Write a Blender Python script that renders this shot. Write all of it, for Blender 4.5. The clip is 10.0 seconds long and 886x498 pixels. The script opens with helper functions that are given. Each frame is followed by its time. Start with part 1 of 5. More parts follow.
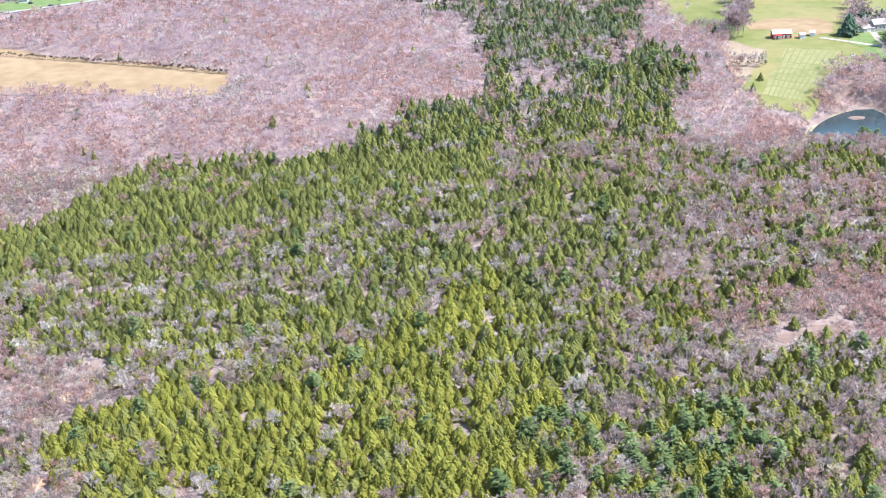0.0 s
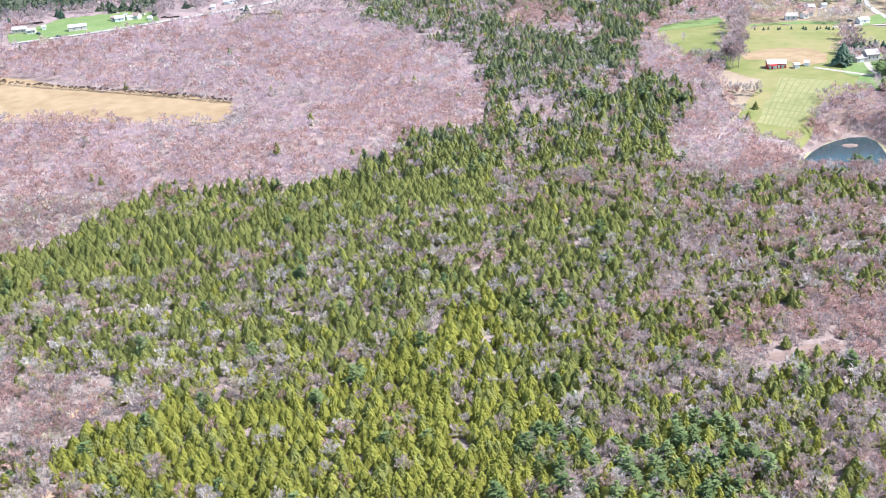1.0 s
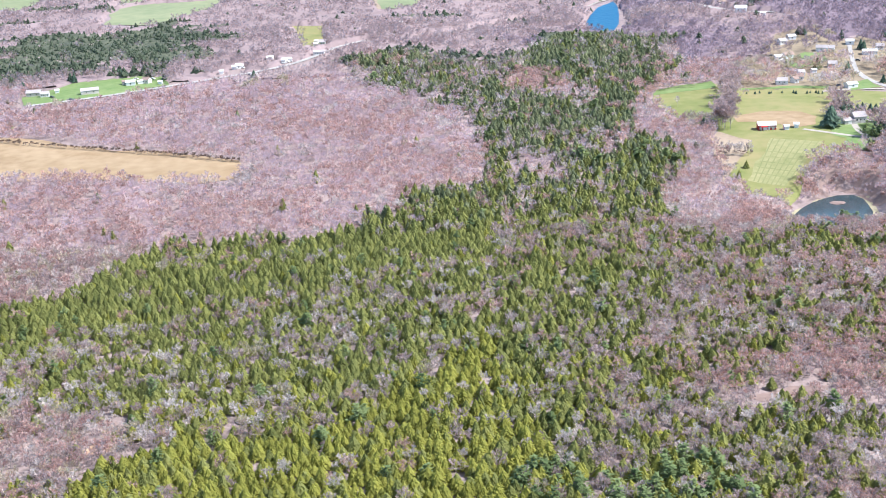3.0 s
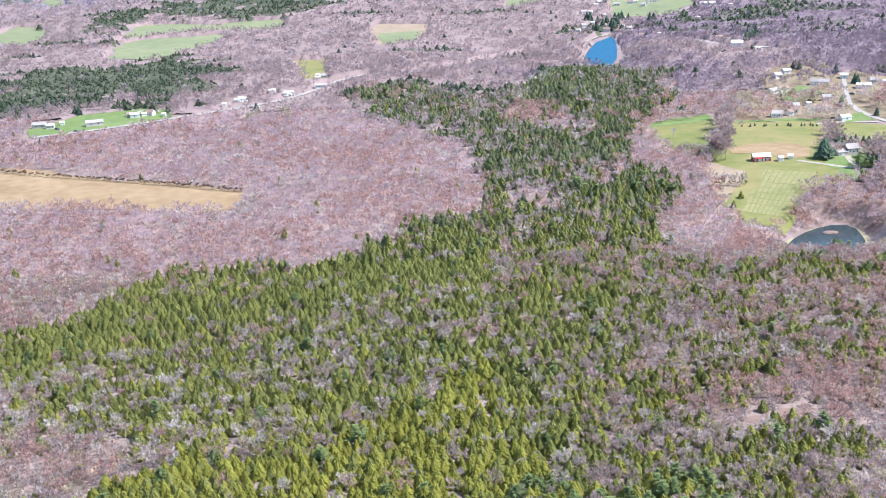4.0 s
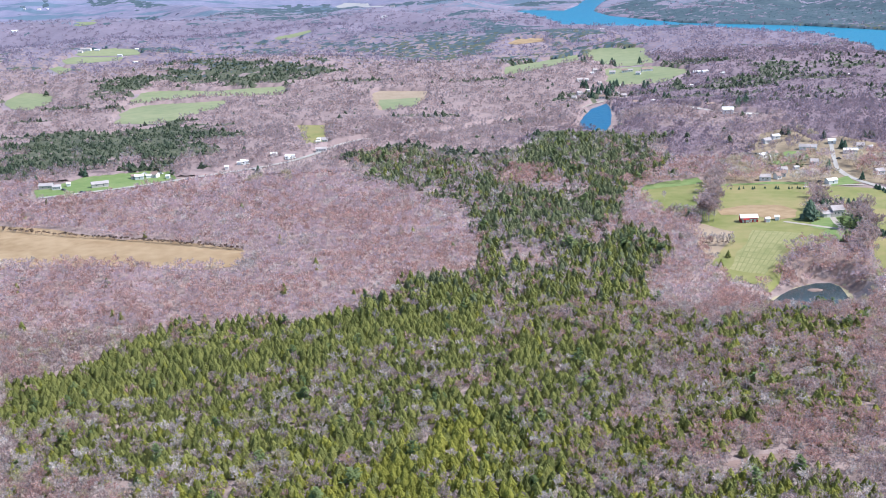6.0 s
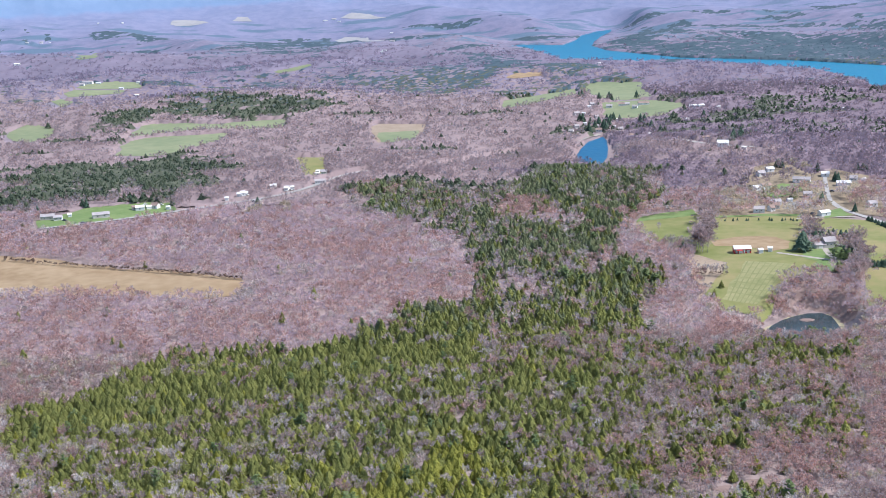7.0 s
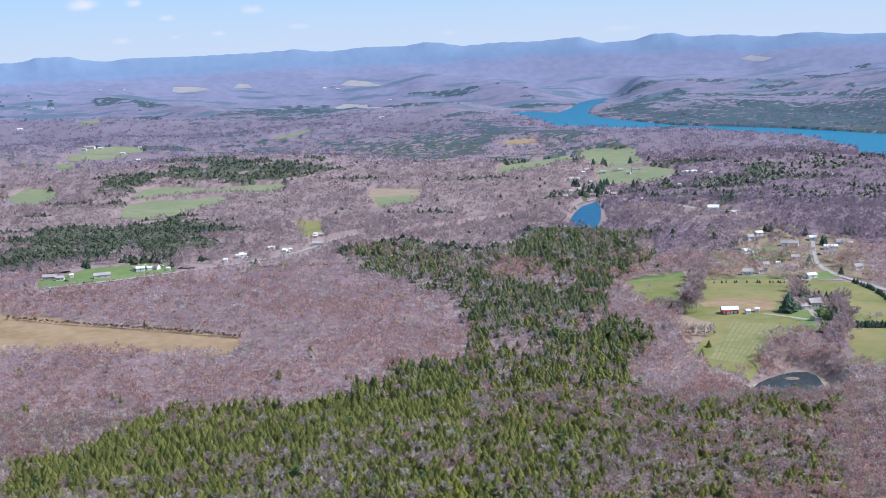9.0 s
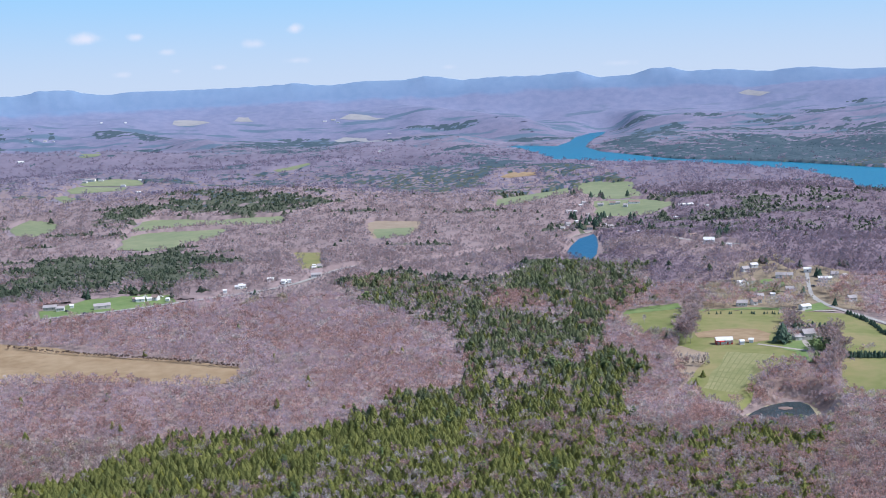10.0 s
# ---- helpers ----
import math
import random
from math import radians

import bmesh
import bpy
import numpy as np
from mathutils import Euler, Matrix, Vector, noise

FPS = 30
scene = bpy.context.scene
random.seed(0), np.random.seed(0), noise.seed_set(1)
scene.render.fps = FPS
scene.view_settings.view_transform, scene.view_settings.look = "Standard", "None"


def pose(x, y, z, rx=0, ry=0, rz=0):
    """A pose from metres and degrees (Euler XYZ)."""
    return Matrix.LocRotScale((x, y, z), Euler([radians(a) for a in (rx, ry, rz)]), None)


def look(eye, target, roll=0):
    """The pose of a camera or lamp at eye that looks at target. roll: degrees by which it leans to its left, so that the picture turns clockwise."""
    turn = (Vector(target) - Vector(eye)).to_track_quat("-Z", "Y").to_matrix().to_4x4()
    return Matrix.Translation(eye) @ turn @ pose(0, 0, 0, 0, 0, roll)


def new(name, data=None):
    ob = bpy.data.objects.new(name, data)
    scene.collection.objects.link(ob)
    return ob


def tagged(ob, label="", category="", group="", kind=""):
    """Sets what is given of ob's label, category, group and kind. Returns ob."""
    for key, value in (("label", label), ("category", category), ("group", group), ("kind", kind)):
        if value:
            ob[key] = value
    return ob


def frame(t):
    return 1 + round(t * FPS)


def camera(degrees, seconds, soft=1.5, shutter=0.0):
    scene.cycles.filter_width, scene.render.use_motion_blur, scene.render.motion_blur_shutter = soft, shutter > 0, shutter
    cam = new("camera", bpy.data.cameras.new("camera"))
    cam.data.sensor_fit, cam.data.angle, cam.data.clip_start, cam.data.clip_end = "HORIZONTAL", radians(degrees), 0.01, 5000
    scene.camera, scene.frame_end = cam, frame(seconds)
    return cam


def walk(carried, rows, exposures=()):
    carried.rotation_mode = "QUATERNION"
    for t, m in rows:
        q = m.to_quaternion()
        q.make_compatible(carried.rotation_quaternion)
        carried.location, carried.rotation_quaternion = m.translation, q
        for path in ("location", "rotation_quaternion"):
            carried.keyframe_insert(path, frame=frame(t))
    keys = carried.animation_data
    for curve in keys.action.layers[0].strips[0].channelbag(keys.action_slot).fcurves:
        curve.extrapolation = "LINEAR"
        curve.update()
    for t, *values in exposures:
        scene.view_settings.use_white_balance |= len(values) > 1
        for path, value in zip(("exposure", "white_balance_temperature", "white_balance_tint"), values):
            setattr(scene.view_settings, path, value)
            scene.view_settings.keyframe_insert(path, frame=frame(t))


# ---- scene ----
cam = camera(39.76, 10.0, soft=0.8)
ROWS = [  # seconds, place, yaw, pitch, roll
    (0, -0.00, 0.00, 200.00, 0.000, -23.602, -2.999),
    (0.5, 0.27, -5.85, 200.28, 0.010, -22.865, -2.970),
    (1, 0.43, -11.54, 200.43, -0.004, -22.080, -2.947),
    (1.5, 0.43, -17.08, 200.36, -0.020, -21.301, -2.911),
    (2, 0.36, -22.63, 200.21, -0.037, -20.514, -2.885),
    (2.5, 0.47, -28.34, 200.07, -0.055, -19.689, -2.857),
    (4, 1.75, -45.15, 199.39, -0.104, -17.216, -2.742),
    (4.5, 2.44, -50.93, 199.06, -0.118, -16.395, -2.685),
    (5, 3.10, -56.40, 198.82, -0.161, -15.635, -2.649),
    (5.5, 3.85, -61.82, 198.48, -0.191, -14.837, -2.582),
    (7, 6.28, -77.00, 198.66, -0.323, -12.485, -2.381),
    (7.5, 6.82, -82.23, 198.53, -0.385, -11.711, -2.318),
    (8, 7.42, -87.38, 198.46, -0.439, -10.946, -2.262),
    (8.5, 8.09, -92.44, 198.42, -0.491, -10.168, -2.218),
    (9, 8.87, -97.46, 198.34, -0.533, -9.393, -2.156),
    (9.5, 9.68, -102.43, 198.14, -0.565, -8.634, -2.110),
    (10, 10.49, -107.30, 197.97, -0.617, -7.833, -2.074),
]
EXPOSURES = [  # seconds, stops, kelvin, tint
    (0.0, 0.95, 6120, 9), (2.5, 0.85, 6120, 10), (5.0, 0.56, 6080, 11), (7.5, 0.15, 6000, 12), (10.0, -0.08, 5900, 12),
]
walk(cam, [(t, pose(x, y, z, 90 + pitch, 0, yaw) @ pose(0, 0, 0, 0, 0, roll)) for t, x, y, z, yaw, pitch, roll in ROWS],
     exposures=EXPOSURES)

# ---- daylight ----
SUN_AZ, SUN_EL = 100.0, 52.0  # degrees clockwise from +y, and above the horizon


HAZE_LOW, HAZE_HIGH = (4.32, 4.94, 5.76), (2.4, 4.5, 6.43)


def sun_way():
    a, e = radians(SUN_AZ), radians(SUN_EL)
    return Vector((math.sin(a) * math.cos(e), math.cos(a) * math.cos(e), math.sin(e)))


def daylight():
    world = bpy.data.worlds.new("sky")
    world.use_nodes = True
    scene.world = world
    nt = world.node_tree
    nt.nodes.clear()
    out = nt.nodes.new("ShaderNodeOutputWorld")
    bg = nt.nodes.new("ShaderNodeBackground")
    sky = nt.nodes.new("ShaderNodeTexSky")
    sky.sky_type, sky.sun_disc = "NISHITA", False
    sky.sun_elevation, sky.sun_rotation = radians(SUN_EL), radians(SUN_AZ)
    sky.altitude, sky.air_density, sky.dust_density, sky.ozone_density = 300, 1.0, 2.0, 1.0
    bg.inputs["Strength"].default_value = 0.15
    # small fair-weather clouds low over the ridge
    geo = nt.nodes.new("ShaderNodeTexCoord")
    wob = nt.nodes.new("ShaderNodeTexNoise")
    wob.inputs["Scale"].default_value, wob.inputs["Detail"].default_value = 55.0, 4.0
    nt.links.new(geo.outputs["Generated"], wob.inputs["Vector"])
    total = None
    for bearing, height, wide, tall, power in CLOUDS:
        a, e = radians(bearing), radians(height)
        at = (math.sin(a) * math.cos(e), math.cos(a) * math.cos(e), math.sin(e))
        off = nt.nodes.new("ShaderNodeVectorMath")
        off.operation = "SUBTRACT"
        off.inputs[1].default_value = at
        nt.links.new(geo.outputs["Generated"], off.inputs[0])
        big = nt.nodes.new("ShaderNodeVectorMath")
        big.operation = "MULTIPLY"
        big.inputs[1].default_value = (1 / radians(wide), 1 / radians(wide), 1 / radians(tall))
        nt.links.new(off.outputs[0], big.inputs[0])
        ln = nt.nodes.new("ShaderNodeVectorMath")
        ln.operation = "LENGTH"
        nt.links.new(big.outputs[0], ln.inputs[0])
        jag = nt.nodes.new("ShaderNodeMath")
        jag.operation = "MULTIPLY_ADD"
        nt.links.new(wob.outputs["Fac"], jag.inputs[0])
        jag.inputs[1].default_value = 1.6
        nt.links.new(ln.outputs["Value"], jag.inputs[2])
        ramp = nt.nodes.new("ShaderNodeMapRange")
        ramp.interpolation_type = "SMOOTHSTEP"
        ramp.inputs["From Min"].default_value, ramp.inputs["From Max"].default_value = 1.75, 0.75
        ramp.inputs["To Min"].default_value, ramp.inputs["To Max"].default_value = 0.0, power
        nt.links.new(jag.outputs[0], ramp.inputs["Value"])
        if total is None:
            total = ramp.outputs[0]
        else:
            mx = nt.nodes.new("ShaderNodeMath")
            mx.operation = "MAXIMUM"
            nt.links.new(total, mx.inputs[0])
            nt.links.new(ramp.outputs[0], mx.inputs[1])
            total = mx.outputs[0]
    mix = nt.nodes.new("ShaderNodeMix")
    mix.data_type = "RGBA"
    nt.links.new(total, mix.inputs[0])
    # pale spring haze low over the land, clearing to blue higher up
    xyz = nt.nodes.new("ShaderNodeSeparateXYZ")
    nt.links.new(geo.outputs["Generated"], xyz.inputs[0])
    low = nt.nodes.new("ShaderNodeMapRange")
    low.interpolation_type = "SMOOTHSTEP"
    low.inputs["From Min"].default_value, low.inputs["From Max"].default_value = -0.01, 0.10
    nt.links.new(xyz.outputs["Z"], low.inputs["Value"])
    haze = nt.nodes.new("ShaderNodeMix")
    haze.data_type = "RGBA"
    haze.inputs[6].default_value, haze.inputs[7].default_value = (*HAZE_LOW, 1), (*HAZE_HIGH, 1)
    nt.links.new(low.outputs[0], haze.inputs[0])
    rise = nt.nodes.new("ShaderNodeMapRange")
    rise.interpolation_type = "SMOOTHSTEP"
    rise.inputs["From Min"].default_value, rise.inputs["From Max"].default_value = 0.05, 0.55
    nt.links.new(xyz.outputs["Z"], rise.inputs["Value"])
    hue = nt.nodes.new("ShaderNodeMix")
    hue.data_type = "RGBA"
    nt.links.new(rise.outputs[0], hue.inputs[0])
    nt.links.new(haze.outputs[2], hue.inputs[6])
    nt.links.new(sky.outputs[0], hue.inputs[7])
    nt.links.new(hue.outputs[2], mix.inputs[6])
    mix.inputs[7].default_value = (5.85, 5.8, 6.25, 1)
    nt.links.new(mix.outputs[2], bg.inputs["Color"])
    nt.links.new(bg.outputs[0], out.inputs["Surface"])
    lamp = bpy.data.lights.new("sun", "SUN")
    lamp.energy, lamp.angle, lamp.color = 5.0, radians(0.53), (1.0, 0.95, 0.88)
    sun = new("sun", lamp)
    sun.matrix_world = look(sun_way() * 800, (0, 0, 0))


CLOUDS = [  # bearing, height, half width, half height (degrees), strength
    (-15.1, 2.35, 0.9, 0.35, 0.9), (-12.9, 2.4, 0.5, 0.25, 0.7), (-7.6, 1.95, 0.8, 0.3, 0.6), (-5.8, 2.6, 0.5, 0.3, 0.8),
    (-9.3, 0.95, 0.5, 0.2, 0.6), (-11.2, 0.85, 0.4, 0.2, 0.5), (-11.6, 1.7, 0.6, 0.2, 0.5), (-19.9, 3.1, 0.5, 0.3, 0.6),
    (-13.6, 0.75, 0.5, 0.18, 0.4), (-5.8, 1.15, 0.7, 0.22, 0.5), (1.2, 0.6, 0.7, 0.2, 0.4), (9.0, 0.5, 0.9, 0.2, 0.3),
]
daylight()

# ---- materials ----
def material(name, low, high, rough=0.9, fine=1.0, broad=0.05, island=0.0, bump=0.0, spec=0.2, third=None, wide=1.0, tree=0.0, thin=0.0, lace=0.0, gap=1.2, ragged=0.35):
    """Two colours mixed by broad and fine noise (cycles a metre), with chance from piece to piece."""
    m = bpy.data.materials.new(name)
    m.use_nodes = True
    nt = m.node_tree
    bsdf = nt.nodes["Principled BSDF"]
    bsdf.inputs["Roughness"].default_value = rough
    bsdf.inputs["Specular IOR Level"].default_value = spec
    geo = nt.nodes.new("ShaderNodeNewGeometry")
    n1 = nt.nodes.new("ShaderNodeTexNoise")
    n1.inputs["Scale"].default_value, n1.inputs["Detail"].default_value = broad, 3.0
    n2 = nt.nodes.new("ShaderNodeTexNoise")
    n2.inputs["Scale"].default_value, n2.inputs["Detail"].default_value = fine, 4.0
    nt.links.new(geo.outputs["Position"], n1.inputs["Vector"])
    nt.links.new(geo.outputs["Position"], n2.inputs["Vector"])
    both = nt.nodes.new("ShaderNodeMath")
    both.operation = "MULTIPLY_ADD"
    both.inputs[1].default_value = wide
    nt.links.new(n1.outputs["Fac"], both.inputs[0])
    nt.links.new(n2.outputs["Fac"], both.inputs[2])
    last = both.outputs[0]
    if island:
        add = nt.nodes.new("ShaderNodeMath")
        add.operation = "MULTIPLY_ADD"
        nt.links.new(geo.outputs["Random Per Island"], add.inputs[0])
        add.inputs[1].default_value = island
        nt.links.new(last, add.inputs[2])
        last = add.outputs[0]
    if tree:  # chance from tree to tree
        own = nt.nodes.new("ShaderNodeAttribute")
        own.attribute_name = "chance"
        info = nt.nodes.new("ShaderNodeObjectInfo")
        summed = nt.nodes.new("ShaderNodeMath")
        summed.operation = "ADD"
        nt.links.new(own.outputs["Fac"], summed.inputs[0])
        nt.links.new(info.outputs["Random"], summed.inputs[1])
        whole = nt.nodes.new("ShaderNodeMath")
        whole.operation = "FRACT"
        nt.links.new(summed.outputs[0], whole.inputs[0])
        add = nt.nodes.new("ShaderNodeMath")
        add.operation = "MULTIPLY_ADD"
        nt.links.new(whole.outputs[0], add.inputs[0])
        add.inputs[1].default_value = tree
        nt.links.new(last, add.inputs[2])
        last = add.outputs[0]
    island += tree
    span = nt.nodes.new("ShaderNodeMapRange")
    span.inputs["From Min"].default_value, span.inputs["From Max"].default_value = (1 + wide) * 0.5 - 0.12 - 0.18 * wide + island * 0.3, (1 + wide) * 0.5 + 0.12 + 0.18 * wide + island * 0.7
    nt.links.new(last, span.inputs["Value"])
    ramp = nt.nodes.new("ShaderNodeValToRGB")
    ramp.color_ramp.elements[0].color = (*low, 1)
    ramp.color_ramp.elements[1].color = (*high, 1)
    if third:
        e = ramp.color_ramp.elements.new(0.5)
        e.color = (*third, 1)
    nt.links.new(span.outputs[0], ramp.inputs["Fac"])
    nt.links.new(ramp.outputs["Color"], bsdf.inputs["Base Color"])
    if thin:  # light that passes between needles or round thin twigs
        glow = nt.nodes.new("ShaderNodeBsdfTranslucent")
        nt.links.new(ramp.outputs["Color"], glow.inputs["Color"])
        share = nt.nodes.new("ShaderNodeMixShader")
        share.inputs[0].default_value = thin
        nt.links.new(bsdf.outputs[0], share.inputs[1])
        nt.links.new(glow.outputs[0], share.inputs[2])
        nt.links.new(share.outputs[0], nt.nodes["Material Output"].inputs["Surface"])
    if lace:  # a spray of twigs too fine to build one by one: gaps between them
        n3 = nt.nodes.new("ShaderNodeTexNoise")
        n3.inputs["Scale"].default_value, n3.inputs["Detail"].default_value = gap, 2.0
        nt.links.new(geo.outputs["Position"], n3.inputs["Vector"])
        fill = nt.nodes.new("ShaderNodeMapRange")
        fill.inputs["From Min"].default_value, fill.inputs["From Max"].default_value = 0.3, 0.7
        fill.inputs["To Min"].default_value, fill.inputs["To Max"].default_value = lace - ragged, lace + ragged
        nt.links.new(n3.outputs["Fac"], fill.inputs["Value"])
        last_shader = nt.nodes["Material Output"].inputs["Surface"].links[0].from_socket
        air = nt.nodes.new("ShaderNodeBsdfTransparent")
        laced = nt.nodes.new("ShaderNodeMixShader")
        nt.links.new(fill.outputs[0], laced.inputs[0])
        nt.links.new(air.outputs[0], laced.inputs[1])
        nt.links.new(last_shader, laced.inputs[2])
        nt.links.new(laced.outputs[0], nt.nodes["Material Output"].inputs["Surface"])
    if bump:
        b = nt.nodes.new("ShaderNodeBump")
        b.inputs["Strength"].default_value, b.inputs["Distance"].default_value = 0.6, bump
        nt.links.new(n2.outputs["Fac"], b.inputs["Height"])
        nt.links.new(b.outputs["Normal"], bsdf.inputs["Normal"])
    return m


def water(name, deep, rough, ripple, gloss=0.1):
    m = bpy.data.materials.new(name)
    m.use_nodes = True
    nt = m.node_tree
    bsdf = nt.nodes["Principled BSDF"]
    bsdf.inputs["Base Color"].default_value = (*deep, 1)
    bsdf.inputs["Roughness"].default_value, bsdf.inputs["IOR"].default_value = rough, 1.33
    bsdf.inputs["Specular IOR Level"].default_value = gloss
    geo = nt.nodes.new("ShaderNodeNewGeometry")
    n = nt.nodes.new("ShaderNodeTexNoise")
    n.inputs["Scale"].default_value, n.inputs["Detail"].default_value = 0.16, 5.0
    nt.links.new(geo.outputs["Position"], n.inputs["Vector"])
    b = nt.nodes.new("ShaderNodeBump")
    b.inputs["Strength"].default_value, b.inputs["Distance"].default_value = 1.0, ripple
    nt.links.new(n.outputs["Fac"], b.inputs["Height"])
    nt.links.new(b.outputs["Normal"], bsdf.inputs["Normal"])
    return m


def land_material():
    """Leaf litter in the valley; outwards haze is painted into the colour, mauve on far bare hills, then blue-grey on
    the ridge woods.
    """
    m = material("woodland floor with painted haze", (0.212, 0.165, 0.16), (0.315, 0.255, 0.248), fine=0.5, broad=0.02)
    nt = m.node_tree
    bsdf = nt.nodes["Principled BSDF"]
    near = bsdf.inputs["Base Color"].links[0].from_socket
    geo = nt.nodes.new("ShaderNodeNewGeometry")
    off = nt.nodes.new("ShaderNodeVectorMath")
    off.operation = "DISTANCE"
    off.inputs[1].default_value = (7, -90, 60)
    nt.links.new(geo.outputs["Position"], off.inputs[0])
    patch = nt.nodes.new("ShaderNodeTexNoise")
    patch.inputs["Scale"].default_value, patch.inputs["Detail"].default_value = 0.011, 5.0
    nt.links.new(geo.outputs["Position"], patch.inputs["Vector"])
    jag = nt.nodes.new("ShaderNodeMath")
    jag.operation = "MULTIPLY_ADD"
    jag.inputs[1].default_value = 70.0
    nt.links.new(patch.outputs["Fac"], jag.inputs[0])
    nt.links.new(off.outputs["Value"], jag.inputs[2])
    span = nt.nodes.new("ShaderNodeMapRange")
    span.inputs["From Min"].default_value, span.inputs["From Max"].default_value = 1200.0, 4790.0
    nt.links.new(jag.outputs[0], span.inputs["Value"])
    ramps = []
    for stops in (LAND_HAZE_LOW, LAND_HAZE_HIGH):
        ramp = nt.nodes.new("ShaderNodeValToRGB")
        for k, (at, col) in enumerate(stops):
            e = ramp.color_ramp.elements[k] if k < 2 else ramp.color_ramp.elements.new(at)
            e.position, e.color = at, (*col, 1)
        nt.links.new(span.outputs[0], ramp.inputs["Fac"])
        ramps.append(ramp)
    mott = nt.nodes.new("ShaderNodeTexNoise")
    mott.inputs["Scale"].default_value, mott.inputs["Detail"].default_value = 0.03, 6.0
    nt.links.new(geo.outputs["Position"], mott.inputs["Vector"])
    sharp = nt.nodes.new("ShaderNodeMapRange")
    sharp.inputs["From Min"].default_value, sharp.inputs["From Max"].default_value = 0.38, 0.62
    nt.links.new(mott.outputs["Fac"], sharp.inputs["Value"])
    grain = nt.nodes.new("ShaderNodeTexNoise")
    grain.inputs["Scale"].default_value, grain.inputs["Detail"].default_value = 0.16, 3.0
    nt.links.new(geo.outputs["Position"], grain.inputs["Vector"])
    blend = nt.nodes.new("ShaderNodeMix")
    blend.inputs[0].default_value = 0.5
    nt.links.new(sharp.outputs[0], blend.inputs[2])
    nt.links.new(grain.outputs["Fac"], blend.inputs[3])
    canopy = nt.nodes.new("ShaderNodeBump")
    canopy.inputs["Strength"].default_value, canopy.inputs["Distance"].default_value = 0.8, 2.0
    nt.links.new(grain.outputs["Fac"], canopy.inputs["Height"])
    ease = nt.nodes.new("ShaderNodeMapRange")
    ease.inputs["From Min"].default_value, ease.inputs["From Max"].default_value = 3300.0, 4400.0
    ease.inputs["To Min"].default_value, ease.inputs["To Max"].default_value = 0.8, 0.12
    nt.links.new(off.outputs["Value"], ease.inputs["Value"])
    nt.links.new(ease.outputs[0], canopy.inputs["Strength"])
    nt.links.new(canopy.outputs["Normal"], bsdf.inputs["Normal"])
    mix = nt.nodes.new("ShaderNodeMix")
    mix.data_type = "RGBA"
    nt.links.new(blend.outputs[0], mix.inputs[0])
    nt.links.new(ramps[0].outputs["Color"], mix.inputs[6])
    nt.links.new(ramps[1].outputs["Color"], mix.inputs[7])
    # far conifer patches, their blue standing for haze in the colour
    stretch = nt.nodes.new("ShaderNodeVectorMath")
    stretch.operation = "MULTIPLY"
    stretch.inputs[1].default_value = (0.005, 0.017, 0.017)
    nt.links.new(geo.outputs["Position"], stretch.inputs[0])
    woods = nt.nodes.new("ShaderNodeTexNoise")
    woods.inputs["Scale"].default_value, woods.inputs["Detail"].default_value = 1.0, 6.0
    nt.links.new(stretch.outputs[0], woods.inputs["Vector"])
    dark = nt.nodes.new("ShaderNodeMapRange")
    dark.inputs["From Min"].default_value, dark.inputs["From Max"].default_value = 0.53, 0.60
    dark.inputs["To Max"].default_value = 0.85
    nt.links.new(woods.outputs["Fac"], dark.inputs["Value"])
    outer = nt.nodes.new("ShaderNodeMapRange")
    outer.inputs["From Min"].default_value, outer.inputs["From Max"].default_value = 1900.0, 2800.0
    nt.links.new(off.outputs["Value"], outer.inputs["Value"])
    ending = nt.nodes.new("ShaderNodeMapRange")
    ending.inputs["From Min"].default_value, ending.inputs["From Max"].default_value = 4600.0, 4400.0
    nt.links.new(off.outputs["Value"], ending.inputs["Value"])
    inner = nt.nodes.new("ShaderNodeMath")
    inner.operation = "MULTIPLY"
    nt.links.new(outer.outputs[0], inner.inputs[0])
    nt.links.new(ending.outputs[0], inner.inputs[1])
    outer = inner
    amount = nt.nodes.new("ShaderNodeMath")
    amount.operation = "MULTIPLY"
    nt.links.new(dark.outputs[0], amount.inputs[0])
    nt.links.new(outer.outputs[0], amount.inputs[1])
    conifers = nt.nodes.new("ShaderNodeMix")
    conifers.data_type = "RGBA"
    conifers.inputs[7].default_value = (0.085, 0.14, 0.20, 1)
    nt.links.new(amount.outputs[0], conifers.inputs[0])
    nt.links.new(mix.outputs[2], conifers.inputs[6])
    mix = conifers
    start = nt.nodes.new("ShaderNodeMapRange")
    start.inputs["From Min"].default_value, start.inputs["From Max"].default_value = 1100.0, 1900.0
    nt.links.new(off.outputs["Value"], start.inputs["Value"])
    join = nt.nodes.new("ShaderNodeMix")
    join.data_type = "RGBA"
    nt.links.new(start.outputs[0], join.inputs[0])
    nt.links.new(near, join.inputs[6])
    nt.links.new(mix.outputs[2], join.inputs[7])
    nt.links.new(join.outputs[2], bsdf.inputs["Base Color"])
    return m


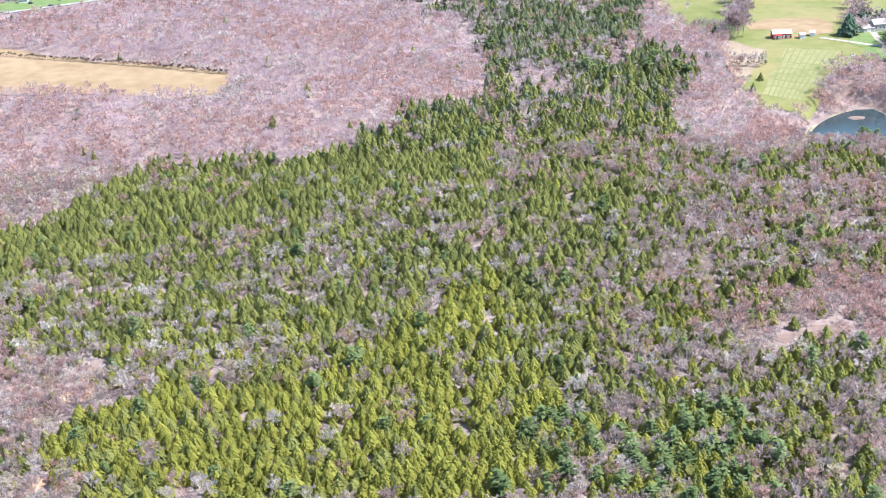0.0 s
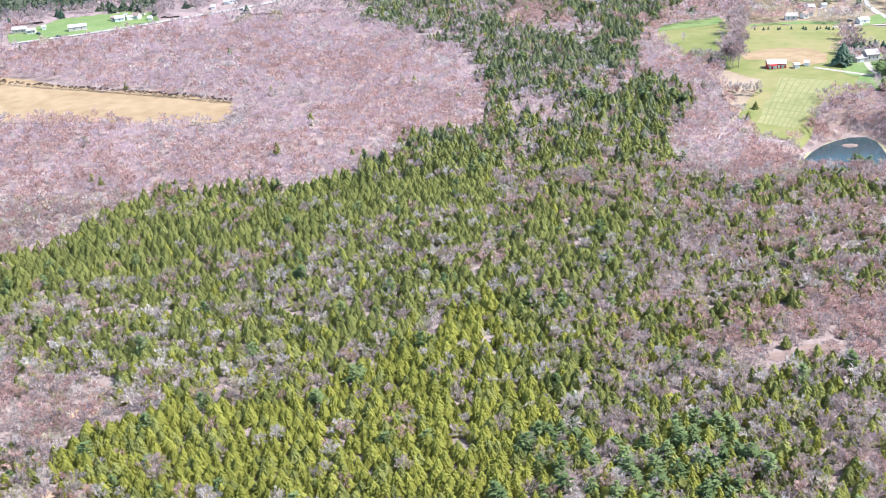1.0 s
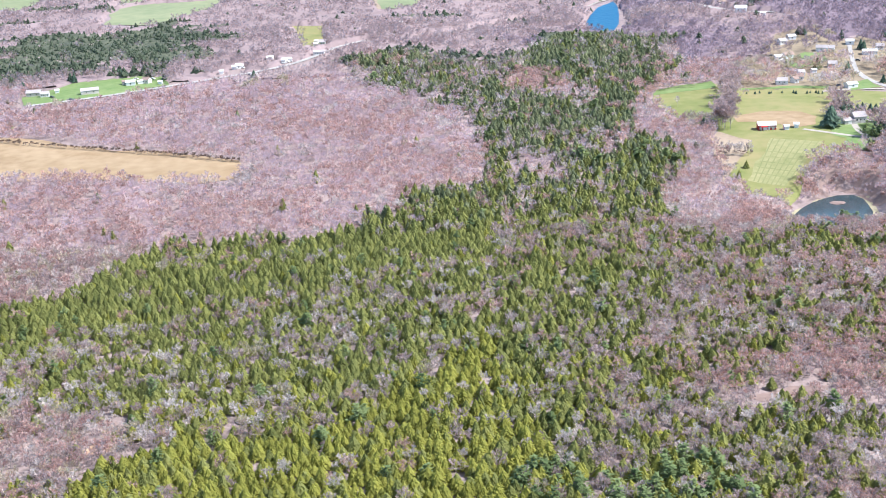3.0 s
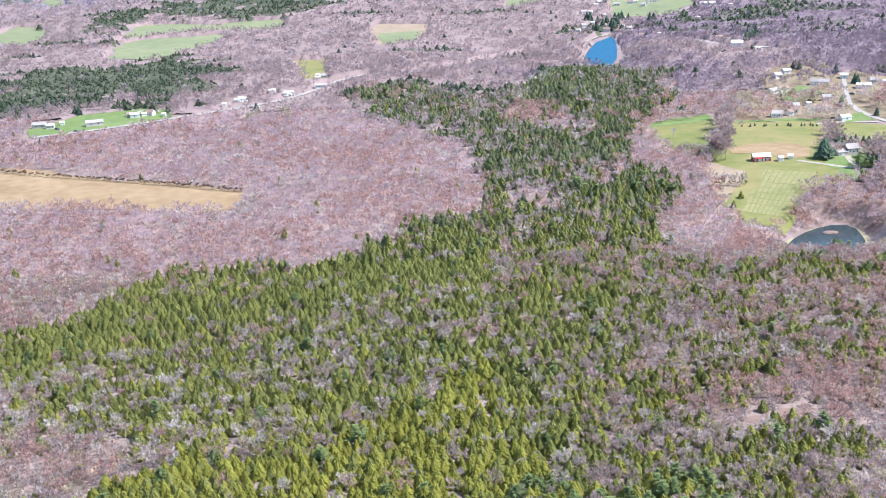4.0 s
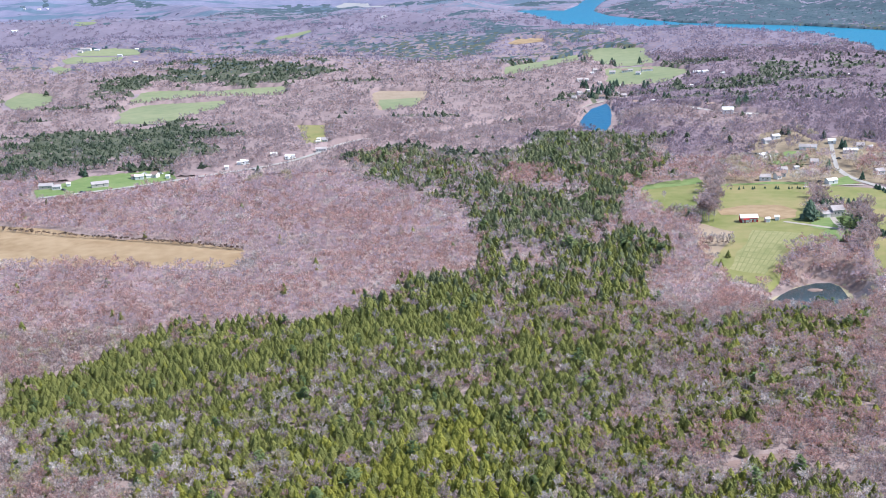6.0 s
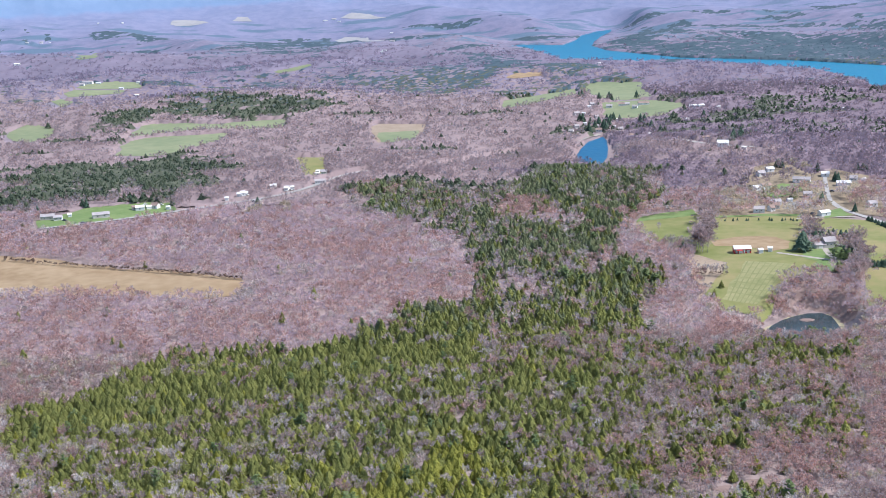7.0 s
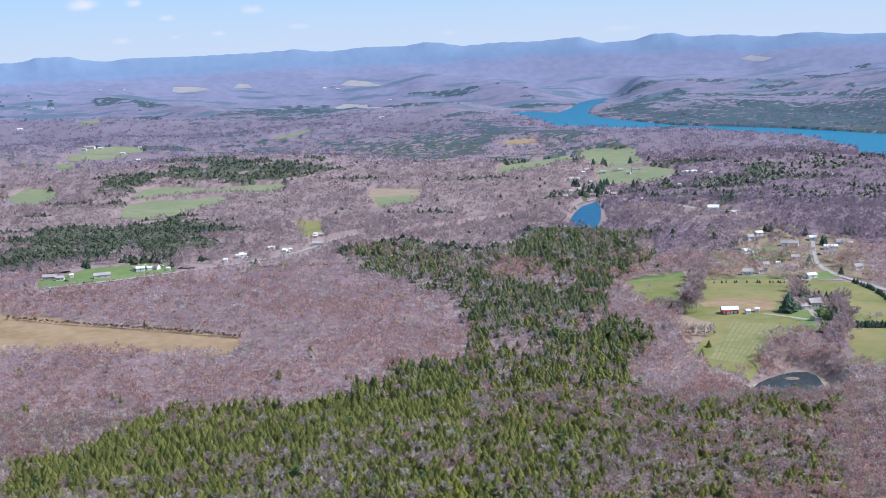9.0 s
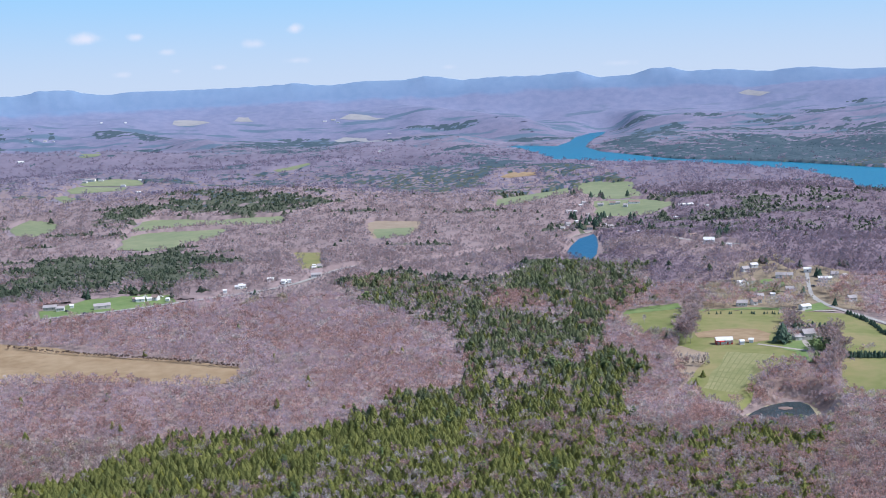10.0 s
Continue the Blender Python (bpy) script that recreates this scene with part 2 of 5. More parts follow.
# haze painted into the land colour, by distance out to the ridge
LAND_HAZE_LOW = [(0.0, (0.210, 0.165, 0.180)), (1.0, (0.170, 0.265, 0.400)), (0.55, (0.160, 0.148, 0.192)), (0.80, (0.130, 0.140, 0.216)), (0.962, (0.155, 0.190, 0.305)), (0.969, (0.150, 0.225, 0.360))]
LAND_HAZE_HIGH = [(0.0, (0.339, 0.268, 0.293)), (1.0, (0.200, 0.298, 0.430)), (0.55, (0.258, 0.220, 0.272)), (0.80, (0.212, 0.198, 0.284)), (0.962, (0.215, 0.235, 0.355)), (0.969, (0.180, 0.252, 0.390))]
M = {
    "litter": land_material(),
    "trunk": material("grey bark", (0.27, 0.235, 0.225), (0.48, 0.435, 0.42), fine=0.6, broad=0.05, tree=0.6),
    "brush": material("dark brown brush", (0.10, 0.07, 0.06), (0.20, 0.145, 0.12), fine=0.4, broad=0.05, island=0.3, tree=0.4, thin=0.2, lace=0.7),
    "bark": material("grey twigs", (0.348, 0.296, 0.281), (0.650, 0.580, 0.557), fine=0.25, broad=0.03, island=0.12, tree=0.9, thin=0.5, lace=0.42),
    "bark_lilac": material("lilac-brown twigs", (0.315, 0.235, 0.235), (0.520, 0.410, 0.408), wide=1.4, fine=0.25, broad=0.03, island=0.12, tree=0.9, thin=0.5, lace=0.42),
    "bark_wide": material("soft lilac twigs", (0.443, 0.334, 0.359), (0.598, 0.466, 0.500), wide=2.2, fine=0.2, broad=0.02, island=0.1, tree=0.28, thin=0.5, lace=0.3, gap=0.8, ragged=0.12),
    "bark_cream": material("budding cream twigs", (0.38, 0.325, 0.235), (0.57, 0.51, 0.385), fine=0.25, broad=0.03, island=0.12, tree=0.9, thin=0.5, lace=0.42),
    "bark_rosy": material("red-budded twigs", (0.39, 0.25, 0.235), (0.56, 0.385, 0.355), fine=0.25, broad=0.03, island=0.12, tree=0.9, thin=0.5, lace=0.42),
    "bark_far": material("bare crowns", (0.323, 0.255, 0.265), (0.431, 0.352, 0.362), wide=2.2, fine=0.12, broad=0.012, island=0.2, tree=0.35, thin=0.5, lace=0.38, gap=0.5, ragged=0.15),
    "bark_far_rosy": material("rosy bare crowns", (0.327, 0.247, 0.252), (0.422, 0.328, 0.334), wide=2.2, fine=0.12, broad=0.012, island=0.2, tree=0.35, thin=0.5, lace=0.38, gap=0.5, ragged=0.15),
    # darker copies of the far crowns: shade over the east woods, painted in
    "bark_shade": material("shaded purple-brown crowns", (0.212, 0.167, 0.205), (0.298, 0.236, 0.280), wide=2.2, fine=0.12, broad=0.012, island=0.2, tree=0.35, thin=0.5, lace=0.38, gap=0.5, ragged=0.15),
    "canopy_shade": material("closed shaded purple-brown crowns", (0.145, 0.113, 0.140), (0.222, 0.173, 0.206), wide=2.4, fine=0.15, broad=0.011, tree=0.25),
    # bluer than the nearer twigs: haze painted into the crown colour
    "bark_haze": material("haze-mauve bare crowns", (0.254, 0.213, 0.276), (0.372, 0.315, 0.393), wide=2.5, fine=0.1, broad=0.008, island=0.15, tree=0.3, thin=0.5, lace=0.6, gap=0.3),
    "needle_bright": material("yellow-green needles", (0.183, 0.192, 0.040), (0.377, 0.378, 0.088), fine=2.0, broad=0.04, island=0.12, tree=0.6, thin=0.45),
    "needle": material("green needles", (0.136, 0.157, 0.050), (0.315, 0.327, 0.108), fine=2.0, broad=0.04, island=0.12, tree=0.65, thin=0.45),
    "spruce": material("dark spruce needles", (0.045, 0.082, 0.058), (0.10, 0.15, 0.105), fine=0.4, broad=0.05, island=0.25, tree=0.5, thin=0.15),
    "pine": material("blue-green pine needles", (0.088, 0.132, 0.052), (0.195, 0.248, 0.105), fine=2.0, broad=0.05, island=0.25, tree=0.8, thin=0.2),
    "needle_cool": material("grey-green needles", (0.108, 0.136, 0.073), (0.259, 0.284, 0.156), fine=2.0, broad=0.04, island=0.12, tree=0.75, thin=0.45),
    "canopy_bare": material("closed bare crowns", (0.192, 0.147, 0.152), (0.277, 0.217, 0.223), wide=2.4, fine=0.15, broad=0.011, tree=0.25),
    # mauve of distance haze put into the crown colour
    "canopy_haze": material("closed haze-mauve crowns", (0.133, 0.119, 0.165), (0.210, 0.183, 0.245), wide=2.4, fine=0.12, broad=0.007, tree=0.25),
    "canopy_green": material("closed conifer crowns", (0.052, 0.062, 0.045), (0.108, 0.118, 0.080), fine=0.15, broad=0.02, tree=0.5),
    # conifer green shifted to blue as painted haze
    "canopy_haze_teal": material("closed haze-blue conifer crowns", (0.040, 0.070, 0.093), (0.072, 0.103, 0.127), fine=0.1, broad=0.01, tree=0.4),
    "needle_far": material("far conifers", (0.065, 0.092, 0.067), (0.135, 0.166, 0.109), fine=0.1, broad=0.01, island=0.25, tree=0.6, thin=0.45),
    # needles with haze blue painted in, for the far band
    "needle_haze": material("haze-blue distant conifers", (0.055, 0.10, 0.125), (0.092, 0.142, 0.165), fine=0.05, broad=0.006, island=0.15, tree=0.3, thin=0.45),
    "grass": material("spring pasture", (0.127, 0.158, 0.045), (0.265, 0.225, 0.113), wide=2.2, fine=0.12, broad=0.018, bump=0.1, third=(0.2, 0.202, 0.081)),
    "bank": material("pale grassy bank", (0.286, 0.260, 0.168), (0.386, 0.344, 0.235), fine=0.3, broad=0.06),
    "sand": material("sandy orange soil", (0.33, 0.215, 0.15), (0.46, 0.325, 0.235), fine=0.5, broad=0.08),
    "russet": material("russet bare ground", (0.16, 0.116, 0.105), (0.28, 0.208, 0.188), fine=0.4, broad=0.06),
    # pasture greyed towards blue, distance haze painted into the colour
    "pale": material("haze-paled distant pasture", (0.26, 0.265, 0.28), (0.33, 0.325, 0.335), fine=0.05, broad=0.01),
    "pale_green": material("pale green pasture", (0.158, 0.195, 0.108), (0.232, 0.252, 0.15), fine=0.08, broad=0.012),
    "lawn": material("mown lawn", (0.115, 0.182, 0.062), (0.185, 0.238, 0.098), fine=0.2, broad=0.04),
    "rough": material("rough grassy yard", (0.190, 0.152, 0.108), (0.285, 0.235, 0.167), fine=0.2, broad=0.05),
    "mown": material("mown plots", (0.184, 0.198, 0.084), (0.279, 0.261, 0.135), fine=0.25, broad=0.03),
    "track": material("mower track", (0.160, 0.180, 0.075), (0.21, 0.218, 0.10), fine=0.3, broad=0.05),
    "dirt": material("bare tan soil", (0.250, 0.195, 0.144), (0.335, 0.269, 0.207), fine=0.3, broad=0.05),
    "straw": material("dry hayfield", (0.237, 0.167, 0.097), (0.335, 0.251, 0.160), fine=0.12, broad=0.03, bump=0.1),
    "road": material("pale asphalt", (0.28, 0.27, 0.265), (0.38, 0.37, 0.36), fine=0.5, broad=0.05),
    "gravel": material("pale gravel drive", (0.29, 0.265, 0.24), (0.39, 0.36, 0.325), fine=0.5, broad=0.05),
    "lake": water("blue-green reservoir water", (0.0, 0.135, 0.245), 0.3, 0.5),
    "lake_small": water("blue lake water", (0.0, 0.078, 0.18), 0.3, 0.5),
    "pond": water("dark pond water", (0.028, 0.05, 0.06), 0.12, 0.05, 0.4),
    "white_wall": material("white painted boards", (0.646, 0.646, 0.646), (0.748, 0.748, 0.739), rough=0.6, fine=1.5, broad=0.2),
    "red_wall": material("red painted boards", (0.36, 0.03, 0.03), (0.50, 0.06, 0.05), rough=0.7, fine=1.5, broad=0.2),
    "grey_wall": material("grey boards", (0.40, 0.38, 0.37), (0.55, 0.52, 0.50), rough=0.7, fine=1.5, broad=0.2),
    "white_roof": material("white sheet-metal roof", (0.629, 0.629, 0.637), (0.731, 0.731, 0.731), rough=0.4, fine=1.0, broad=0.2),
    "grey_roof": material("grey shingles", (0.29, 0.265, 0.275), (0.42, 0.39, 0.40), rough=0.8, fine=1.5, broad=0.2),
    "brown_roof": material("brown shingles", (0.22, 0.16, 0.14), (0.32, 0.24, 0.21), rough=0.8, fine=1.5, broad=0.2),
    "car_dark": material("dark blue car paint", (0.03, 0.04, 0.06), (0.06, 0.07, 0.10), rough=0.3, spec=0.5),
    "glass": material("dark window glass", (0.03, 0.035, 0.04), (0.06, 0.07, 0.08), rough=0.1, spec=0.5),
}

# ---- plan of the land ----
# Height of the land: near valley floor, rolling hills, and a far rim that climbs to the skyline.
APEX_X, APEX_Y, EYE_Z = 7.0, -90.0, 198.5
FLAT_TO, RIM = 3600.0, 1150.0
HILLS = [  # x, y, half width across, half width along, height
    (-140, 480, 90, 120, -7), (20, 640, 130, 90, -4), (205, 630, 75, 60, -9), (-120, 1120, 220, 140, 9),
    (330, 1180, 160, 160, 14), (150, 1430, 120, 120, -8), (-300, 900, 140, 120, 8),
    (-700, 2300, 260, 300, 26), (-250, 2700, 350, 260, 20), (150, 2350, 260, 160, 12), (700, 1700, 300, 180, 14),
    (-1100, 3300, 420, 300, 34), (-380, 3500, 380, 240, 22), (560, 2250, 380, 120, 4),
]
SKYLINE = [(-20.28, -6.3), (-17.94, -1.6), (-17.33, 12.8), (-15.9, 12.5), (-15.3, -1.6), (-14.33, -10.7), (-13.34, -1.4), (-10.84, -2.7), (-7.77, 0.8), (-6.48, 5.4), (-5.83, 9.9), (-5.06, -0.9), (-4.15, -3.6), (-2.83, 7.4), (-0.87, 5.9), (0.06, 18.1), (0.72, 14.1), (1.76, -1.8), (3.47, 6.0), (5.3, 4.8), (6.61, 13.7), (7.18, 16.2), (8.11, -9.8), (9.7, -4.0), (10.47, 16.8), (11.49, 17.9), (12.05, 1.6), (13.75, 4.8), (15.73, -9.4), (16.71, -0.1), (17.68, 1.1), (19.11, -11.4), (20.98, -11.1), (22.59, -22.0)]  # bearing (degrees), height over the eye: the blue ridge
# crests of the far hills: bearing (degrees), distance, height
CREST_WEST = [(-17.6, 4185, 0), (-15.7, 4159, 14), (-13.7, 4187, 18), (-11.7, 4093, 16), (-9.2, 3650, 8), (-7.4, 3433, 0)]
CREST_CONIFERS = [(-16.2, 1926, 0), (-14.5, 2044, 6), (-11.9, 2130, 10), (-8.6, 2089, 13), (-5.1, 2101, 12), (-2.0, 2170, 0)]
CREST_INLET = [(-5.5, 4487, 0), (-2.9, 4487, 12), (-0.8, 4473, 18), (1.3, 4399, 24), (2.9, 4305, 26), (4.5, 4193, 24), (5.8, 4092, 16), (6.9, 3980, 3), (7.2, 3926, 0)]
CREST_POINT = [(7.9, 3634, 0), (9.2, 3975, 14), (10.7, 4062, 24), (12.5, 4119, 28), (14.8, 4159, 30), (17.2, 4180, 30), (20.7, 4129, 30), (24.2, 4243, 20)]
CREST_FORE = [(-6.0, 4624, 0), (-3.9, 4656, 9), (-2.3, 4662, 13), (-1.0, 4658, 12), (0.0, 4636, 6), (1.3, 4624, 8), (2.7, 4641, 12), (5.3, 4655, 16), (7.9, 4651, 17), (10.5, 4655, 18), (12.8, 4664, 18), (14.0, 4648, 12), (15.0, 4612, 8), (16.7, 4616, 12), (19.1, 4625, 14), (22.4, 4653, 14)]
CREST_FAR_WEST = [(-20.8, 4518, 8), (-17.6, 4493, 10), (-14.2, 4487, 12), (-10.9, 4489, 8), (-8.4, 4477, 0)]
CREST_MIDDLE = [(-7.2, 3674, 0), (-5.1, 3566, 8), (-3.0, 3472, 12), (0.2, 3024, 12), (2.9, 2895, 6), (3.9, 2858, 0)]
RIDGES = [  # fore slope, lee slope, crest
    (260, 80, CREST_WEST), (170, 90, CREST_CONIFERS), (260, 70, CREST_INLET), (420, 90, CREST_POINT), (110, 30, CREST_FORE), (200, 60, CREST_FAR_WEST), (170, 60, CREST_MIDDLE),
]


def ground(x, y):
    x, y = np.asarray(x, float), np.asarray(y, float)
    d = np.hypot(x - APEX_X, y - APEX_Y)
    u = np.clip(d - FLAT_TO, 0, RIM * 0.985)
    true = FLAT_TO + u / (1 - u / RIM)
    z = np.where(d > FLAT_TO, EYE_Z * (1 - np.minimum(d, FLAT_TO + RIM) / true), 0.0)
    for hx, hy, wx, wy, h in HILLS:
        z = z + h * np.exp(-((x - hx) / wx) ** 2 - ((y - hy) / wy) ** 2)
    z = z + 1.5 * np.sin(x / 61 + 0.7) * np.cos(y / 83) + np.clip((d - 1150) / 1300, 0, 1) * (7 * np.sin(x / 170 + y / 260) * np.cos(y / 190 - x / 310) + 6 * np.sin(y / 92 + 1.4 * np.sin(x / 330)))
    bearing = np.degrees(np.arctan2(x - APEX_X, y - APEX_Y))
    rough = np.clip((d - 1700) / 1500, 0, 1) * np.clip((4640 - d) / 120, 0, 1)
    z = z + rough * (30 * (blot(x + 0.35 * y, y * 0.45, 210, 61) - 0.5) + 13 * (blot(x - 0.3 * y, y * 0.6, 95, 62) - 0.5))
    for fore, lee, crest in RIDGES:
        b, r, h = zip(*crest)
        off = d - np.interp(bearing, b, r)
        z = z + 1.3 * np.interp(bearing, b, h, left=0, right=0) * np.exp(-(off / np.where(off < 0, fore, lee)) ** 2)
    far = np.exp(-(np.minimum(d - 4700, 0) / 28) ** 2)
    b, h = zip(*SKYLINE)
    top = EYE_Z + np.interp(bearing, b, h) + 0.8 * np.sin(bearing * 9) + 0.5 * np.sin(bearing * 23 + 1)
    return z * (1 - far) + top * far


TAN_WEST = [(-370, 854), (-329, 838), (-298, 825), (-268, 810), (-241, 798), (-226, 791), (-206, 711), (-226, 718), (-290, 724), (-323, 730)]
TAN_EAST = [(-227, 788), (-205, 779), (-183, 771), (-160, 761), (-130, 746), (-122, 716), (-130, 701), (-168, 700), (-208, 712)]
CLEARING_YARD = [(-155, 1327), (-115, 1321), (-98, 1140), (-110, 1145), (-120, 1130), (-129, 1168)]
YARDS_WEST = [(-339, 967), (-319, 1006), (-313, 1023), (-269, 1037), (-237, 1035), (-223, 1001), (-239, 976), (-264, 953), (-289, 937), (-324, 925)]
FARM_MAIN = [(161, 855), (170, 896), (200, 912), (225, 920), (260, 883), (301, 885), (279, 810), (261, 767), (286, 745), (289, 727), (261, 705), (239, 695), (222, 677), (200, 635), (181, 642), (176, 696), (190, 778), (173, 795)]
PASTURE_EAST = [(300, 863), (317, 870), (344, 855), (356, 816), (380, 767), (358, 714), (298, 721), (295, 744), (296, 791), (286, 813)]
TAN_FAR_EAST = [(291, 714), (356, 709), (314, 611), (283, 617), (265, 635)]
MEADOW = [(296, 2153), (389, 2109), (372, 2040), (361, 1834), (302, 1781), (264, 1827), (263, 2031)]
MEADOW_STRIP = [(124, 1923), (204, 2055), (268, 2101), (249, 1928), (165, 1825), (111, 1804)]
MEADOW_LOW = [(264, 1766), (346, 1758), (375, 1674), (320, 1594), (244, 1616)]
FAR_E = [(1147, 4352), (1184, 4365), (1248, 4300), (1213, 4299)]
FAR_H = [(140, 2230), (169, 2279), (219, 2283), (219, 2237), (164, 2217)]
POND = [(193, 604), (200, 621), (207, 632), (216, 642), (225, 649), (235, 654), (244, 653), (247, 645), (246, 634), (244, 620), (236, 599), (223, 591), (207, 589), (193, 594)]
LAKE = [(162, 1232), (167, 1276), (179, 1331), (194, 1385), (208, 1408), (218, 1428), (217, 1389), (209, 1323), (198, 1254), (188, 1217), (174, 1195), (165, 1206)]
SHORE_NEAR = [(802, 1696), (745, 1766), (710, 1841), (734, 1988), (733, 2172), (731, 2232), (673, 2340), (606, 2496), (558, 2616), (445, 2622), (382, 2717), (316, 2775), (303, 2983), (286, 3197), (237, 3462), (299, 3450), (380, 3363), (442, 3577), (491, 3837), (571, 4069)]
SHORE_FAR = [(636, 4153), (599, 3956), (537, 3722), (486, 3477), (451, 3283), (459, 3057), (505, 2906), (572, 2688), (684, 2564), (775, 2455), (846, 2313), (889, 2226), (965, 2070)]
C_DARK = [(-182, 458), (-154, 468), (-143, 493), (-116, 464), (-97, 478), (-82, 497), (-56, 523), (-36, 531), (-20, 515), (-5, 522), (21, 516), (33, 546), (33, 638), (29, 669), (10, 673), (-16, 659), (-22, 625), (-39, 612), (-47, 591), (-79, 590), (-108, 597), (-115, 586), (-144, 588), (-157, 567), (-168, 551), (-189, 525), (-199, 514), (-210, 504), (-193, 453)]
C_BRIGHT = [(-107, 351), (-91, 345), (-64, 349), (-39, 370), (-18, 393), (14, 426), (25, 370), (29, 333), (23, 274), (-97, 282), (-111, 312), (-117, 333)]
C_MIXED = [(-193, 453), (-182, 458), (-154, 468), (-143, 493), (-116, 464), (-97, 478), (-82, 497), (-56, 523), (-36, 531), (21, 516), (47, 749), (115, 733), (130, 646), (96, 458), (72, 413), (35, 423), (14, 431), (-18, 400), (-38, 376), (-71, 363), (-98, 384), (-133, 395), (-158, 385), (-168, 380)]
C_SPARSE = [(14, 431), (73, 418), (96, 458), (81, 381), (61, 358), (52, 324), (26, 323), (29, 333), (25, 370)]
C_EDGE = [(105, 510), (117, 564), (134, 568), (145, 536), (181, 556), (230, 544), (219, 513), (157, 512)]
C_PINES = [(26, 323), (53, 329), (79, 328), (83, 308), (72, 270), (22, 275)]
C_BELT = [(22, 622), (32, 767), (27, 854), (-11, 899), (-21, 952), (-61, 1004), (-82, 1031), (-60, 1092), (-7, 1080), (33, 1017), (64, 1036), (127, 1149), (180, 1131), (229, 1105), (205, 953), (144, 865), (134, 774), (157, 735), (154, 698), (120, 607), (113, 535), (63, 522), (23, 572)]
C_NORTHWEST = [(-441, 1043), (-432, 1143), (-449, 1227), (-430, 1329), (-365, 1338), (-301, 1352), (-227, 1310), (-204, 1216), (-201, 1079), (-251, 1057), (-300, 1079), (-348, 1056), (-366, 1010)]
C_RIDGE = [(-493, 1681), (-467, 1743), (-425, 1960), (-332, 1976), (-172, 1895), (-112, 1885), (-162, 1776), (-304, 1792), (-389, 1780), (-454, 1690)]
C_CENTRE = [(-253, 2320), (-169, 2391), (-64, 2354), (16, 2661), (117, 2324), (110, 2159), (33, 2040), (-47, 2060), (-159, 2240)]
C_INLET = [(66, 2797), (147, 2997), (200, 2724), (327, 2690), (347, 2352), (277, 2247), (128, 2328)]
C_MEADOW = [(148, 1997), (225, 2169), (335, 2203), (402, 2145), (315, 2061), (200, 1913)]
C_EAST = [(458, 1668), (558, 1671), (654, 1726), (572, 1612), (492, 1560), (442, 1572)]
C_EASTSTRIP = [(367, 1422), (471, 1436), (654, 1423), (604, 1305), (438, 1324), (332, 1245)]
C_FARWEST = [(-1397, 3982), (-1273, 4069), (-1195, 4056), (-1278, 3953)]
C_FARMID = [(-540, 3605), (-533, 4075), (-364, 4105), (-221, 3167), (-340, 3150)]
C_SPRUCE_ROW = [(-408, 2306), (-404, 2423), (-287, 2424), (-281, 2363), (-344, 2320)]
VILLAGE = [(229, 898), (249, 968), (282, 990), (310, 1083), (349, 1103), (354, 1043), (382, 1063), (405, 1025), (386, 936), (359, 865), (344, 883), (321, 870), (300, 863), (260, 885)]
LAWN_A = [(294, 977), (319, 1014), (334, 1010), (329, 985), (300, 955)]
LAWN_B = [(323, 899), (337, 906), (342, 876), (314, 871)]
LAWN_STRIP = [(170, 889), (173, 908), (201, 920), (224, 926), (220, 905), (197, 895)]
LAWN_THIN = [(228, 898), (262, 893), (302, 893), (299, 883), (260, 883), (226, 888)]
LAWN_HOUSE = [(256, 742), (275, 799), (283, 803), (305, 765), (287, 724), (265, 704), (252, 707), (265, 731)]
HAY_STRIP = [(210, 803), (230, 815), (256, 806), (262, 791), (253, 768), (240, 759), (229, 775), (210, 783)]
PLOT = [(187, 666), (217, 737), (247, 724), (220, 682), (205, 655)]
DIRT_TAN = [(173, 791), (191, 786), (188, 764), (207, 737), (197, 711), (170, 665), (178, 721)]
BRUSH = [(215, 661), (226, 683), (243, 696), (263, 698), (279, 688), (267, 643), (256, 631), (234, 641)]
C_THIN = [(102, 503), (129, 501), (222, 521), (179, 411), (128, 409), (106, 402), (81, 381)]
RED_BRUSH = [(165, 619), (193, 625), (176, 574), (155, 569)]
CLEAR_A = [(-127, 370), (-123, 379), (-116, 371), (-121, 360)]
CLEAR_B = [(116, 367), (127, 376), (140, 376), (137, 368), (120, 360)]
CLEAR_C = [(0, 314), (5, 316), (8, 312), (3, 309)]
STRIP_HIGH = [(-404, 1589), (-431, 1737), (-403, 1775), (-358, 1770), (-310, 1742), (-264, 1745), (-208, 1753), (-199, 1699), (-202, 1660), (-249, 1646), (-301, 1666), (-339, 1648), (-389, 1615)]
STRIP_LOW = [(-378, 1412), (-401, 1546), (-378, 1580), (-326, 1585), (-282, 1606), (-265, 1602), (-270, 1510), (-293, 1454), (-317, 1396)]
GREEN_FAR_WEST = [(-629, 1755), (-626, 1786), (-622, 1827), (-597, 1812), (-547, 1750), (-534, 1669), (-548, 1618), (-585, 1649)]
FARM_WEST = [(-676, 2308), (-621, 2364), (-562, 2352), (-531, 2270), (-560, 2249), (-646, 2247)]
FARM_WEST_LOW = [(-660, 2174), (-666, 2240), (-578, 2234), (-550, 2195), (-591, 2158), (-641, 2115)]
GREEN_SMALL = [(-652, 2057), (-646, 2095), (-615, 2074), (-602, 2042), (-612, 1985)]
FAR_G = [(-899, 3109), (-1028, 3775), (-1000, 3774), (-832, 3092), (-873, 3081)]
FAR_A = [(-883, 4251), (-887, 4308), (-814, 4318), (-763, 4287), (-793, 4256), (-859, 4233)]
FAR_B = [(-675, 4311), (-668, 4361), (-628, 4361), (-602, 4318)]
